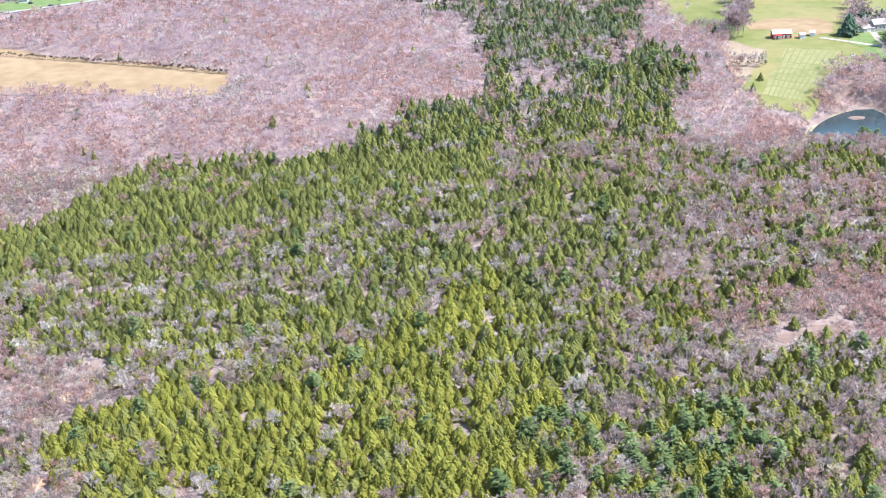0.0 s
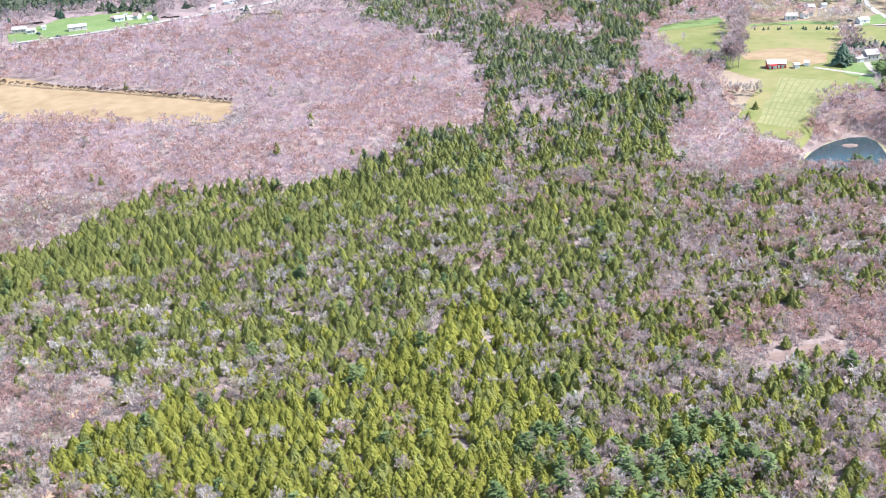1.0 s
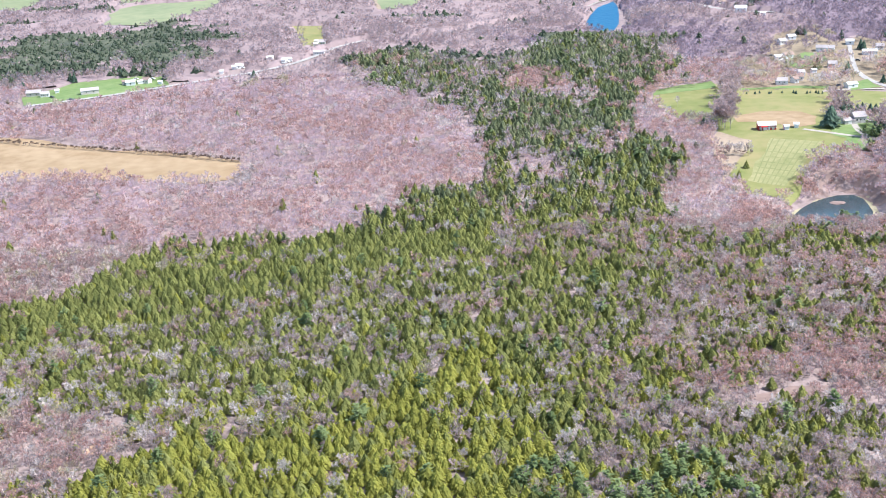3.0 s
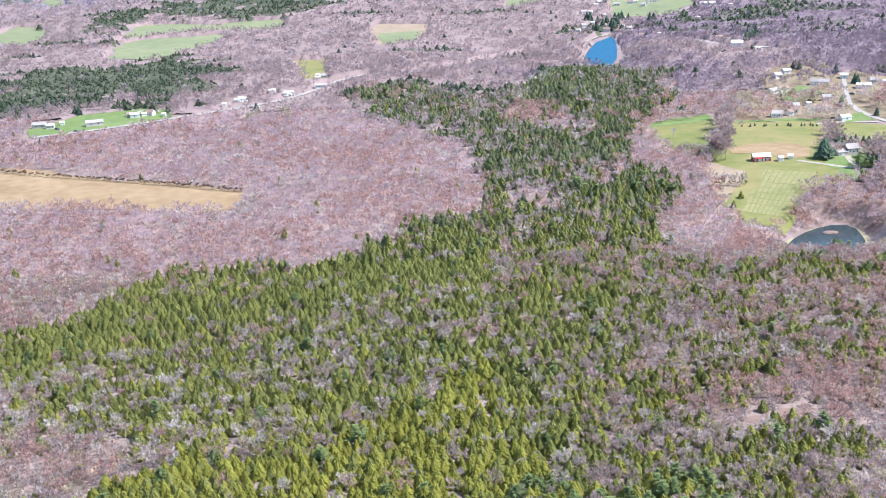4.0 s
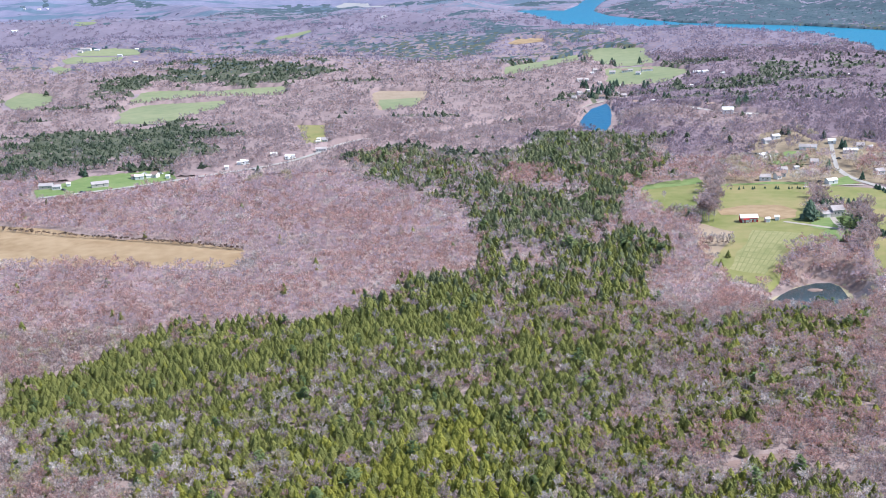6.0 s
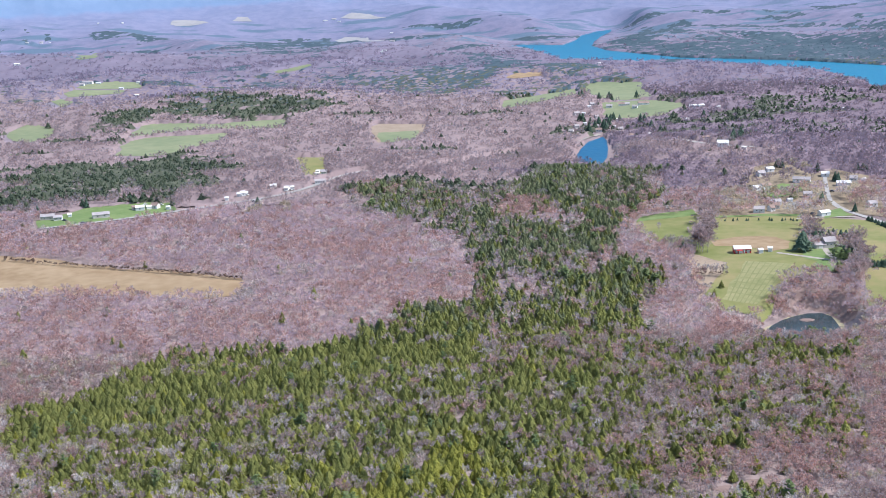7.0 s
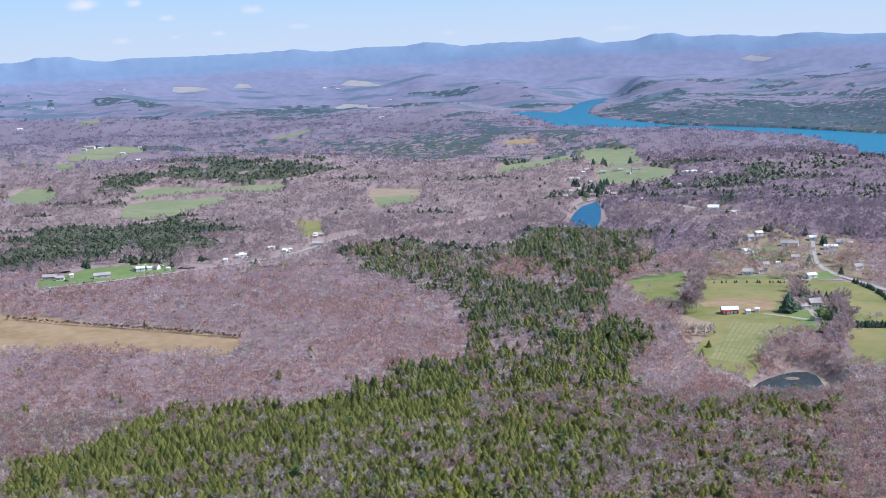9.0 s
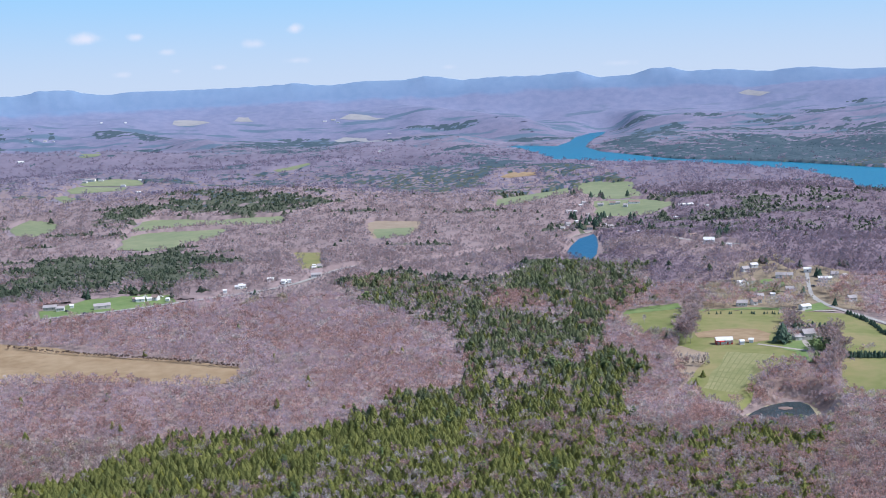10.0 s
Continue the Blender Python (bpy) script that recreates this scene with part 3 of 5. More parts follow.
FAR_C = [(-299, 4313), (-262, 4378), (-200, 4359), (-132, 4291), (-198, 4297), (-257, 4290)]
FAR_D = [(-310, 4079), (-269, 4122), (-190, 4063), (-111, 3543), (-187, 3640), (-285, 4061)]
FAR_F = [(-320, 2497), (-287, 2523), (-244, 2582), (-238, 2538), (-271, 2484), (-305, 2466)]
CLEARING_MID = [(-81, 1650), (-72, 1675), (-48, 1667), (-2, 1646), (0, 1580), (-19, 1479), (-59, 1445), (-74, 1551)]
CLEARING_GREEN = [(-68, 1570), (-10, 1570), (-21, 1461), (-59, 1445)]
C_POINT = [(476, 3191), (550, 3444), (656, 3786), (819, 3754), (792, 3585), (615, 3311), (484, 2794), (645, 3138), (712, 3106), (788, 3375), (961, 3482), (1134, 3400), (1317, 3025), (955, 2156), (728, 2311), (612, 2536), (504, 2616), (425, 2765)]
D_ROWS = [(-409, 2343), (-401, 2399), (-340, 2376), (-289, 2376), (-288, 2316), (-379, 2296)]
D_GROVE = [(-646, 2468), (-607, 2477), (-574, 2326), (-596, 2319)]
D_BLUE = [(-513, 3643), (-535, 4082), (-327, 4114), (-274, 3660), (-243, 3044), (-332, 3064), (-467, 3310)]
D_COVE = [(29, 2790), (70, 2841), (149, 3089), (148, 2762), (106, 2728)]
D_COVE_LOW = [(125, 2717), (200, 2755), (262, 2723), (227, 2317), (137, 2327)]
D_WEST = [(-1565, 4039), (-1300, 4033), (-1210, 4043), (-1188, 3962), (-1273, 3942), (-1518, 3908)]
D_LINE = [(-962, 3879), (-886, 3860), (-796, 3775), (-785, 3718), (-892, 3801)]
D_KNOLL = [(-1096, 4368), (-1054, 4409), (-1016, 4428), (-943, 4413), (-973, 4364), (-1039, 4297)]
D_SLOPE = [(-773, 4199), (-692, 4241), (-612, 4235), (-606, 4189), (-737, 4148)]
D_SLOPE_EAST = [(-543, 4334), (-461, 4319), (-426, 4268), (-495, 4256)]
D_BEHIND = [(1004, 3850), (1148, 3911), (1185, 3789), (1076, 3781)]
D_BEHIND_EAST = [(1240, 3573), (1382, 3553), (1510, 3486), (1357, 3118), (1236, 3464)]
C_CORNER = [(-171, 387), (-158, 385), (-124, 370), (-107, 351), (-117, 333), (-111, 312), (-88, 283), (-136, 287)]
C_LEFT = [(-172, 389), (-134, 401), (-99, 389), (-71, 366), (-38, 378), (-63, 346), (-90, 343), (-108, 351), (-124, 370), (-165, 371)]
C_BARE = [(88, 388), (106, 405), (179, 411), (158, 355), (114, 358), (99, 374)]
C_LOW = [(52, 324), (61, 358), (81, 381), (100, 378), (114, 360), (158, 355), (123, 265), (72, 270), (83, 308), (79, 328)]
C_BELT_WEST = [(38, 736), (34, 817), (59, 890), (97, 874), (129, 912), (140, 867), (133, 792), (111, 781), (100, 722), (86, 733), (49, 741)]
C_BELT_SOUTH = [(27, 672), (52, 680), (84, 680), (105, 707), (124, 738), (154, 736), (150, 698), (129, 657), (120, 607), (73, 612), (29, 634)]
C_BELT_NORTH = [(63, 1024), (127, 1149), (180, 1131), (229, 1105), (207, 977), (168, 960), (131, 968), (116, 1005), (67, 1000)]
C_BELT_EAST = [(113, 970), (145, 965), (144, 865), (133, 792), (113, 798), (122, 892)]
C_TONGUE = [(-80, 1030), (-59, 1086), (-7, 1080), (-4, 1012), (-31, 969), (-61, 997)]
C_TONGUE_LOW = [(-20, 945), (12, 972), (40, 946), (43, 909), (27, 864), (2, 874)]
B_HOLLOW = [(54, 730), (84, 729), (81, 685), (59, 676), (49, 700)]
B_ROSY = [(66, 993), (110, 994), (107, 916), (70, 908), (53, 928)]
B_ROSY_EAST = [(142, 949), (189, 957), (171, 861), (144, 897)]
B_GREY = [(112, 784), (131, 789), (124, 738), (105, 721)]
COUNTRY_ROADS = [  # line, width, material, label
    ([(-322, 925), (-289, 937), (-264, 953), (-239, 976), (-218, 995), (-196, 1014), (-172, 1030), (-152, 1041), (-123, 1067), (-104, 1101), (-90, 1140), (-63, 1181)], 5.7, "road", "pale two-lane road past the houses"),
    ([(-3, 1201), (35, 1246), (68, 1289), (105, 1344)], 5, "gravel", "pale lane through bare woods"),
    ([(381, 749), (360, 815), (354, 845), (348, 866), (340, 886), (338, 911), (340, 935)], 5.2, "road", "pale road into the village"),
]
VILLAGE_ROADS = [
    ([(244, 755), (257, 744), (269, 732), (282, 720), (303, 715), (349, 712)], 3.6, "gravel", "gravel farm drive beside the pasture"),
    ([(280, 762), (275, 743), (276, 729), (282, 720)], 4.2, "gravel", "curved gravel drive to the house"),
    ([(280, 1377), (291, 1233), (312, 1185), (340, 1176)], 5.5, "road", "pale road in front of the white barn"),
    ([(292, 869), (314, 878), (339, 869)], 4, "gravel", "farm track along the pasture"),
    ([(184, 1406), (197, 1432), (213, 1471), (223, 1484)], 7, "gravel", "pale lakeside beach track"),
    ([(339, 931), (349, 972), (359, 1008), (368, 1040)], 3.6, "road", "narrow grey village street between trees"),
]
ROADS = COUNTRY_ROADS + VILLAGE_ROADS
ROADSIDE_HOUSES = [  # x, y, length, kind
    (-329, 971, 11.6, "grey"), (-318, 964, 6.8, "long"), (-312, 978, 3.2, "shed"), (-282, 967, 14.1, "grey"), (-256, 1001, 7.5, "whiteshed"),
    (-249, 1006, 4.3, "shed"), (-244, 1009, 6.4, "darkroof"), (-231, 1002, 3.2, "shed"), (-262, 1005, 4.3, "dark"), (-185, 1040, 3.3, "shed"),
    (-150, 1093, 3.0, "shed"), (-147, 1095, 3.0, "shed"), (-111, 1155, 4.7, "shed"), (-112, 1174, 3.6, "shed"), (-105, 1162, 5.9, "white"),
    (-104, 1105, 10.2, "long"), (-19, 1320, 8.6, "darkroof"), (-31, 1319, 3.3, "shed"), (-176, 1058, 4, "shed"), (-173, 1060, 4, "whiteshed"),
    (-170, 1062, 3, "shed"), (-133, 1075, 4, "whiteshed"), (-129, 1080, 4, "shed"), (-153, 1019, 5, "grey"),
]
FARM_HOUSES = [  # x, y, length, kind
    (221, 761, 11.8, "barn"), (284, 767, 8.6, "mainhouse"), (233, 757, 3.0, "shed"), (241, 761, 3.0, "shed"),
]
VILLAGE_HOUSES = [  # x, y, length, kind
    (339, 1013, 15.3, "white"), (317, 880, 8.3, "whiteshed"), (370, 992, 11.9, "whiteshed"), (384, 1008, 6.6, "white"), (392, 1004, 3.3, "shed"),
    (365, 908, 7.6, "white"), (271, 904, 8.8, "white"), (282, 907, 3.9, "darkroof"), (294, 931, 5.0, "white"), (307, 940, 4.1, "shed"),
    (366, 1031, 6.7, "whiteshed"), (311, 1047, 7, "white"), (323, 1061, 7, "whiteshed"), (302, 997, 9, "darkroof"), (293, 994, 7, "whiteshed"),
    (327, 956, 7, "white"), (290, 939, 5, "shed"), (289, 916, 5, "darkroof"),
]
LAKESIDE_HOUSES = [  # x, y, length, kind
    (310, 1191, 11.5, "whitebarn"), (325, 1164, 4.9, "shed"), (374, 1638, 9.9, "whiteshed"), (404, 1613, 6.6, "shed"), (344, 1532, 6.2, "shed"),
    (239, 1721, 5.1, "shed"), (267, 1707, 8.5, "white"), (286, 1714, 8.6, "darkroof"), (200, 1550, 6.2, "white"), (214, 1571, 4.7, "shed"),
    (225, 1539, 6.2, "white"), (259, 1586, 4.8, "shed"), (250, 1499, 7.5, "white"), (300, 1680, 6.7, "white"), (236, 1619, 4.8, "white"),
    (247, 1528, 4.6, "shed"), (558, 1555, 4.9, "shed"), (214, 1662, 8, "white"), (224, 1663, 5, "shed"), (246, 1740, 6, "white"),
    (292, 1717, 12, "long"), (317, 1707, 16, "darkroof"), (189, 1516, 6, "white"), (212, 1505, 5, "shed"), (224, 1506, 8, "darkroof"),
    (385, 1635, 9, "whiteshed"), (273, 1416, 6, "shed"), (253, 1425, 6, "dark"), (310, 1273, 9, "dark"),
]
FAR_HOUSES = [  # x, y, length, kind
    (-1029, 3055, 16.8, "whiteshed"), (-663, 2309, 9.3, "white"), (-659, 2335, 21.2, "long"), (-637, 2331, 9.4, "shed"), (-527, 2171, 8.7, "shed"),
    (-575, 2257, 9.1, "shed"), (-562, 2341, 7.1, "shed"), (-1126, 4236, 7.5, "shed"), (-1039, 4225, 7.5, "shed"), (-1290, 3962, 9.5, "shed"),
    (-1248, 3977, 11.8, "white"), (-1224, 3989, 7.1, "shed"), (-112, 4072, 11.7, "shed"), (-108, 3004, 5.8, "shed"), (384, 2637, 10.5, "shed"),
    (-336, 2305, 11.3, "shed"), (-347, 4290, 14, "shed"), (-317, 4295, 16, "white"), (-299, 4270, 12, "shed"), (-96, 3531, 14, "white"),
    (-102, 3022, 12, "shed"),
]
BUILDINGS = ROADSIDE_HOUSES + FARM_HOUSES + VILLAGE_HOUSES + LAKESIDE_HOUSES + FAR_HOUSES
SHOW_PINES = [(104, 375), (78, 358), (117, 344), (135, 351), (77, 323), (-113, 399), (124, 579)]
DARK_TREES = [(-134, 562), (-134, 553), (-205, 563), (-181, 600), (-176, 597), (-46, 626), (-29, 626), (-18, 660), (-104, 756), (-21, 775), (-74, 693)]
FARM_PINES = [(263, 757), (282, 792), (289, 796), (182, 775), (279, 725), (276, 729), (282, 719)]
HOUSE_ROW = [(293, 795), (297, 795), (301, 792), (304, 790), (310, 793), (312, 789)]
HEDGE_ROW = [(289, 708), (291, 708), (292, 708), (294, 708), (295, 707), (297, 707), (298, 707), (300, 707), (301, 706), (302, 706), (304, 706), (305, 706), (307, 705), (308, 705), (310, 705), (311, 705), (313, 705), (314, 704), (316, 705), (318, 705), (319, 705), (321, 705), (322, 705)]
ROAD_ROW = [(344, 857), (344, 855), (345, 852), (345, 850), (346, 845), (346, 839), (347, 834), (348, 832), (348, 829), (348, 827), (348, 823), (348, 816), (348, 812), (348, 808), (347, 803), (347, 799), (346, 793), (345, 789), (344, 782), (345, 780), (345, 776), (345, 774)]
EDGE_SHRUBS = [(236, 873), (242, 871), (246, 873), (252, 869), (254, 871), (262, 870), (270, 868), (271, 865), (279, 864), (282, 866), (286, 865), (287, 862), (290, 862)]
BARE_COLUMN = [(194, 777), (191, 774), (198, 788), (204, 803), (201, 808), (211, 828), (210, 837), (219, 854), (216, 865), (226, 888), (228, 903), (196, 793), (195, 769), (221, 869)]
STRIP_TREES = [(-398, 1578), (-392, 1581), (-386, 1585), (-378, 1580), (-371, 1584), (-364, 1588), (-358, 1591), (-352, 1597), (-344, 1592), (-338, 1597), (-331, 1603), (-325, 1608), (-319, 1613), (-313, 1621), (-306, 1618), (-299, 1623), (-291, 1623), (-284, 1620), (-278, 1627), (-270, 1624), (-262, 1623), (-255, 1622), (-248, 1623), (-240, 1622), (-234, 1629), (-226, 1628), (-219, 1627), (-211, 1626), (-204, 1627), (-198, 1632)]
BARE_ROW = [(179, 710), (182, 709), (184, 709), (187, 708), (189, 708), (191, 708), (194, 706), (196, 706)]
BARE_ROW_B = [(174, 791), (176, 788), (178, 788), (181, 789), (183, 786), (186, 787), (188, 785), (191, 784), (178, 844)]
BARE_HOUSE = [(276, 789), (286, 813), (287, 831), (292, 741), (291, 727), (289, 714), (295, 755), (302, 766), (281, 701), (279, 688), (273, 683), (285, 735)]
POND_SHRUBS = [(181, 672), (189, 686), (215, 661)]
WHITE_CARS = [(-175, 1057), (-172, 1060), (-169, 1059), (-133, 1072), (-130, 1074), (-128, 1076), (-257, 1026), (-242, 1024), (-231, 1002), (290, 957)]
DARK_CARS = [(-310, 956), (-290, 940), (-252, 1013), (-158, 1029), (310, 886), (353, 971), (291, 1007)]
CREAM_TREES = [(-150, 966), (-153, 959), (-147, 979), (-120, 964), (-124, 977), (-236, 941), (-288, 897), (286, 1009), (347, 1064), (352, 1044), (325, 898), (364, 928), (358, 941), (279, 960), (298, 955), (293, 892)]
SPRUCES = [(-350, 1003), (-347, 1001), (-315, 1031), (-311, 1026), (-278, 1049), (-274, 1045), (-231, 1020), (-153, 1013), (336, 1076), (338, 1073), (334, 1077), (365, 1051), (369, 1011), (370, 1008), (331, 932), (333, 937), (345, 890), (401, 1046), (407, 1040)]
LAKE_TREES = [(208, 1583), (212, 1581), (240, 1842), (246, 1851), (220, 1557), (223, 1537), (210, 1495), (230, 1548), (243, 1567), (246, 1556), (231, 1515), (233, 1505), (240, 1526), (326, 1820), (280, 1776), (279, 1792), (264, 1790), (283, 1532), (288, 1536), (286, 1474), (289, 1425), (253, 1573), (259, 1558), (329, 1221), (331, 1213), (339, 1232), (321, 1200), (365, 1529)]
C_CLUMP = [(327, 1599), (343, 1622), (353, 1594), (339, 1510), (323, 1490), (318, 1526)]
# dark shrubs added to stand for the shade line at the hayfields' far edge
FIELD_SHADE_ROW = [(-317, 824), (-312, 822), (-307, 819), (-302, 818), (-297, 815), (-293, 813), (-288, 811), (-283, 809), (-279, 807), (-274, 804), (-269, 803), (-265, 801), (-260, 799), (-256, 797), (-251, 795), (-247, 793), (-242, 792), (-238, 790), (-234, 789), (-229, 787), (-225, 785), (-220, 783), (-216, 781), (-211, 779), (-207, 778), (-203, 776), (-198, 773), (-194, 772), (-190, 770), (-186, 768), (-182, 767), (-177, 765), (-173, 762), (-169, 760), (-165, 759), (-160, 757), (-156, 754), (-152, 753), (-148, 751), (-144, 749), (-140, 747), (-136, 745), (-132, 744), (-128, 742)]
ROW_BRUSH = [(179, 713), (181, 711), (184, 712), (188, 712), (191, 712), (194, 710), (198, 710), (175, 792), (178, 791), (182, 790), (189, 786), (193, 785)]
SAND_A = [(-126, 371), (-124, 377), (-118, 373), (-119, 366)]
SAND_B = [(-130, 356), (-127, 361), (-119, 357), (-120, 350), (-127, 351)]
SAND_C = [(-126, 301), (-124, 306), (-118, 302), (-121, 296)]
SAND_D = [(-110, 306), (-106, 309), (-101, 303), (-106, 300)]
SAND_E = [(-92, 300), (-88, 303), (-84, 300), (-88, 295)]
CLEAR_D = [(109, 368), (122, 372), (130, 368), (123, 364), (114, 363)]
SAND_G = [(0, 313), (5, 314), (8, 312), (3, 309)]
DARK_HOUSE = [(283, 730), (287, 734), (288, 729), (280, 788), (284, 792)]


# ---- geometry helpers ----
def inside(poly, x, y):
    x, y = np.asarray(x, float), np.asarray(y, float)
    hit = np.zeros(x.shape, bool)
    for (ax, ay), (bx, by) in zip(poly, poly[1:] + poly[:1]):
        if ay != by:
            hit ^= ((ay > y) != (by > y)) & (x < (bx - ax) * (y - ay) / (by - ay) + ax)
    return hit


def near_line(line, x, y):
    """Distance to a polyline."""
    best = np.full(np.shape(x), 1e9)
    for (ax, ay), (bx, by) in zip(line, line[1:]):
        ll = (bx - ax) ** 2 + (by - ay) ** 2 + 1e-9
        s = np.clip(((x - ax) * (bx - ax) + (y - ay) * (by - ay)) / ll, 0, 1)
        best = np.minimum(best, np.hypot(x - ax - s * (bx - ax), y - ay - s * (by - ay)))
    return best


def blot(x, y, size, seed):
    """Smooth chance from 0 to 1 in patches of that size."""
    u, v = np.asarray(x) / size + 31.7 * seed, np.asarray(y) / size + 17.3 * seed
    i, j = np.floor(u), np.floor(v)
    a, b = u - i, v - j
    a, b = a * a * (3 - 2 * a), b * b * (3 - 2 * b)

    def dice(p, q):
        s = np.sin(p * 127.1 + q * 311.7 + seed * 74.7) * 43758.5453
        return s - np.floor(s)
    return (dice(i, j) * (1 - a) + dice(i + 1, j) * a) * (1 - b) + (dice(i, j + 1) * (1 - a) + dice(i + 1, j + 1) * a) * b


def mesh_from(name, verts, tris, mats, index=None, smooth=False, chance=None):
    me = bpy.data.meshes.new(name)
    verts, tris = np.asarray(verts, np.float32), np.asarray(tris, np.int32)
    n, k = tris.shape
    me.vertices.add(len(verts))
    me.vertices.foreach_set("co", verts.ravel())
    me.loops.add(n * k)
    me.loops.foreach_set("vertex_index", tris.ravel())
    me.polygons.add(n)
    me.polygons.foreach_set("loop_start", np.arange(0, n * k, k, dtype=np.int32))
    for m in mats:
        me.materials.append(m)
    if index is not None:
        me.polygons.foreach_set("material_index", np.asarray(index, np.int32))
    me.polygons.foreach_set("use_smooth", np.full(n, smooth))
    if chance is not None:
        me.attributes.new("chance", "FLOAT", "POINT").data.foreach_set("value", np.asarray(chance, np.float32))
    me.update(calc_edges=True)
    return me


def part(name, bm, mat, parent, label="", smooth=False):
    me = bpy.data.meshes.new(name)
    bm.to_mesh(me)
    bm.free()
    me.materials.append(mat)
    for f in me.polygons:
        f.use_smooth = smooth
    ob = new(name, me)
    ob.parent = parent
    if label:
        ob["label"] = label
    return ob


# ---- water levels and the land ----
RESERVOIR = SHORE_NEAR + SHORE_FAR
WATERS = [(RESERVOIR, 2.0, 150.0), (LAKE, -1.0, 45.0), (POND, -14.0, 14.0)]


def land(x, y):
    """The ground, hollowed out under the water."""
    z = ground(x, y)
    for poly, level, bank in WATERS:
        d = np.where(inside(poly, x, y), 0.0, near_line(poly + poly[:1], x, y))
        w = np.clip(1 - (d - 4) / bank, 0, 1)
        w = w * w * (3 - 2 * w)
        z = z * (1 - w) + (level - 1.2) * w
    return z


def height(x, y):
    return float(land(np.array([x]), np.array([y]))[0])


def build_ground():
    fine = np.radians(np.linspace(-27, 27, 271))
    side = np.radians(np.linspace(27, 333, 76))[1:-1]
    ang = np.concatenate([fine, side])
    rad = np.concatenate([np.linspace(0, 300, 10)[1:], np.geomspace(310, 4770, 330)])
    a, r = np.meshgrid(ang, rad)
    x, y = APEX_X + r * np.sin(a), APEX_Y + r * np.cos(a)
    z = land(x, y)
    na, nr = len(ang), len(rad)
    verts = np.concatenate([np.stack([x, y, z], -1).reshape(-1, 3), [[APEX_X, APEX_Y, height(APEX_X, APEX_Y)]]])
    i, j = np.meshgrid(np.arange(nr - 1), np.arange(na), indexing="ij")
    k = (j + 1) % na
    quads = np.stack([i * na + j, (i + 1) * na + j, (i + 1) * na + k, i * na + k], -1).reshape(-1, 4)[:, ::-1]
    tris = np.concatenate([quads[:, [0, 1, 2]], quads[:, [0, 2, 3]]])
    cap = np.stack([np.full(na, na * nr), np.arange(na), (np.arange(na) + 1) % na], -1)[:, ::-1]
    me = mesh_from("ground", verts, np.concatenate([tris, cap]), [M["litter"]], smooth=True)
    tagged(new("ground", me), "pinkish-brown leaf-littered rolling land rising to ridges painted haze-blue", "ground", kind="structure")


def sheet(name, poly, mat, lift, label, category, rounds=3, level=None):
    """A thin sheet laid over the ground inside an outline."""
    bm = bmesh.new()
    f = bm.faces.new([bm.verts.new((x, y, 0)) for x, y in poly])
    bmesh.ops.triangulate(bm, faces=[f])
    for _ in range(rounds):
        bmesh.ops.subdivide_edges(bm, edges=bm.edges[:], cuts=1, use_grid_fill=True)
    bm.verts.ensure_lookup_table()
    co = np.array([v.co[:] for v in bm.verts])
    if level is None:  # uneven edges
        sway = min(14.0, max(2.5, float(np.hypot(co[:, 0], co[:, 1]).mean()) / 170))
        dx = sway * (blot(co[:, 0], co[:, 1], 4 * sway, 41) - 0.5 + blot(co[:, 0], co[:, 1], 9 * sway, 43) - 0.5)
        dy = 1.3 * sway * (blot(co[:, 0], co[:, 1], 4 * sway, 42) - 0.5 + blot(co[:, 0], co[:, 1], 9 * sway, 44) - 0.5)
        co[:, 0], co[:, 1] = co[:, 0] + dx, co[:, 1] + dy
    lift *= float(np.clip(np.hypot(co[:, 0], co[:, 1]).mean() / 1500, 0.42, 1))
    z = land(co[:, 0], co[:, 1]) + lift if level is None else np.full(len(co), level)
    for v, (x, y, _), h in zip(bm.verts, co, z):
        v.co = (x, y, h)
    bmesh.ops.recalc_face_normals(bm, faces=bm.faces[:])
    if sum(g.normal.z for g in bm.faces) < 0:
        bmesh.ops.reverse_faces(bm, faces=bm.faces[:])
    me = bpy.data.meshes.new(name)
    bm.to_mesh(me)
    bm.free()
    me.materials.append(mat)
    for g in me.polygons:
        g.use_smooth = True
    return tagged(new(name, me), label, category, kind="structure")


def road(name, line, width, mat, label, lift=0.5):
    """A strip of even width along a line, laid over the ground."""
    pts = []
    for (ax, ay), (bx, by) in zip(line, line[1:]):
        n = max(2, int(math.hypot(bx - ax, by - ay) / 8))
        pts += [(ax + (bx - ax) * k / n, ay + (by - ay) * k / n) for k in range(n)]
    pts.append(line[-1])
    p = np.array(pts, float)
    for _ in range(6):
        p[1:-1] = (p[:-2] + 2 * p[1:-1] + p[2:]) / 4
    t = np.gradient(p, axis=0)
    t /= np.linalg.norm(t, axis=1)[:, None] + 1e-9
    n = np.stack([-t[:, 1], t[:, 0]], -1)
    l, r = p + n * width / 2, p - n * width / 2
    v = np.stack([l, r], 1).reshape(-1, 2)
    lift *= float(np.clip(np.hypot(p[:, 0], p[:, 1]).mean() / 1500, 0.42, 1))
    z = land(v[:, 0], v[:, 1]) + lift
    k = np.arange(len(p) - 1) * 2
    tris = np.concatenate([np.stack([k + 1, k + 3, k], -1), np.stack([k + 3, k + 2, k], -1)])
    me = mesh_from(name, np.column_stack([v, z]), tris, [mat], smooth=True)
    tagged(new(name, me), label, "road", kind="structure")


build_ground()
tagged(sheet("water", RESERVOIR, M["lake"], 0, "long blue reservoir winding between wooded hills", "lake", level=2.0), group="waters")
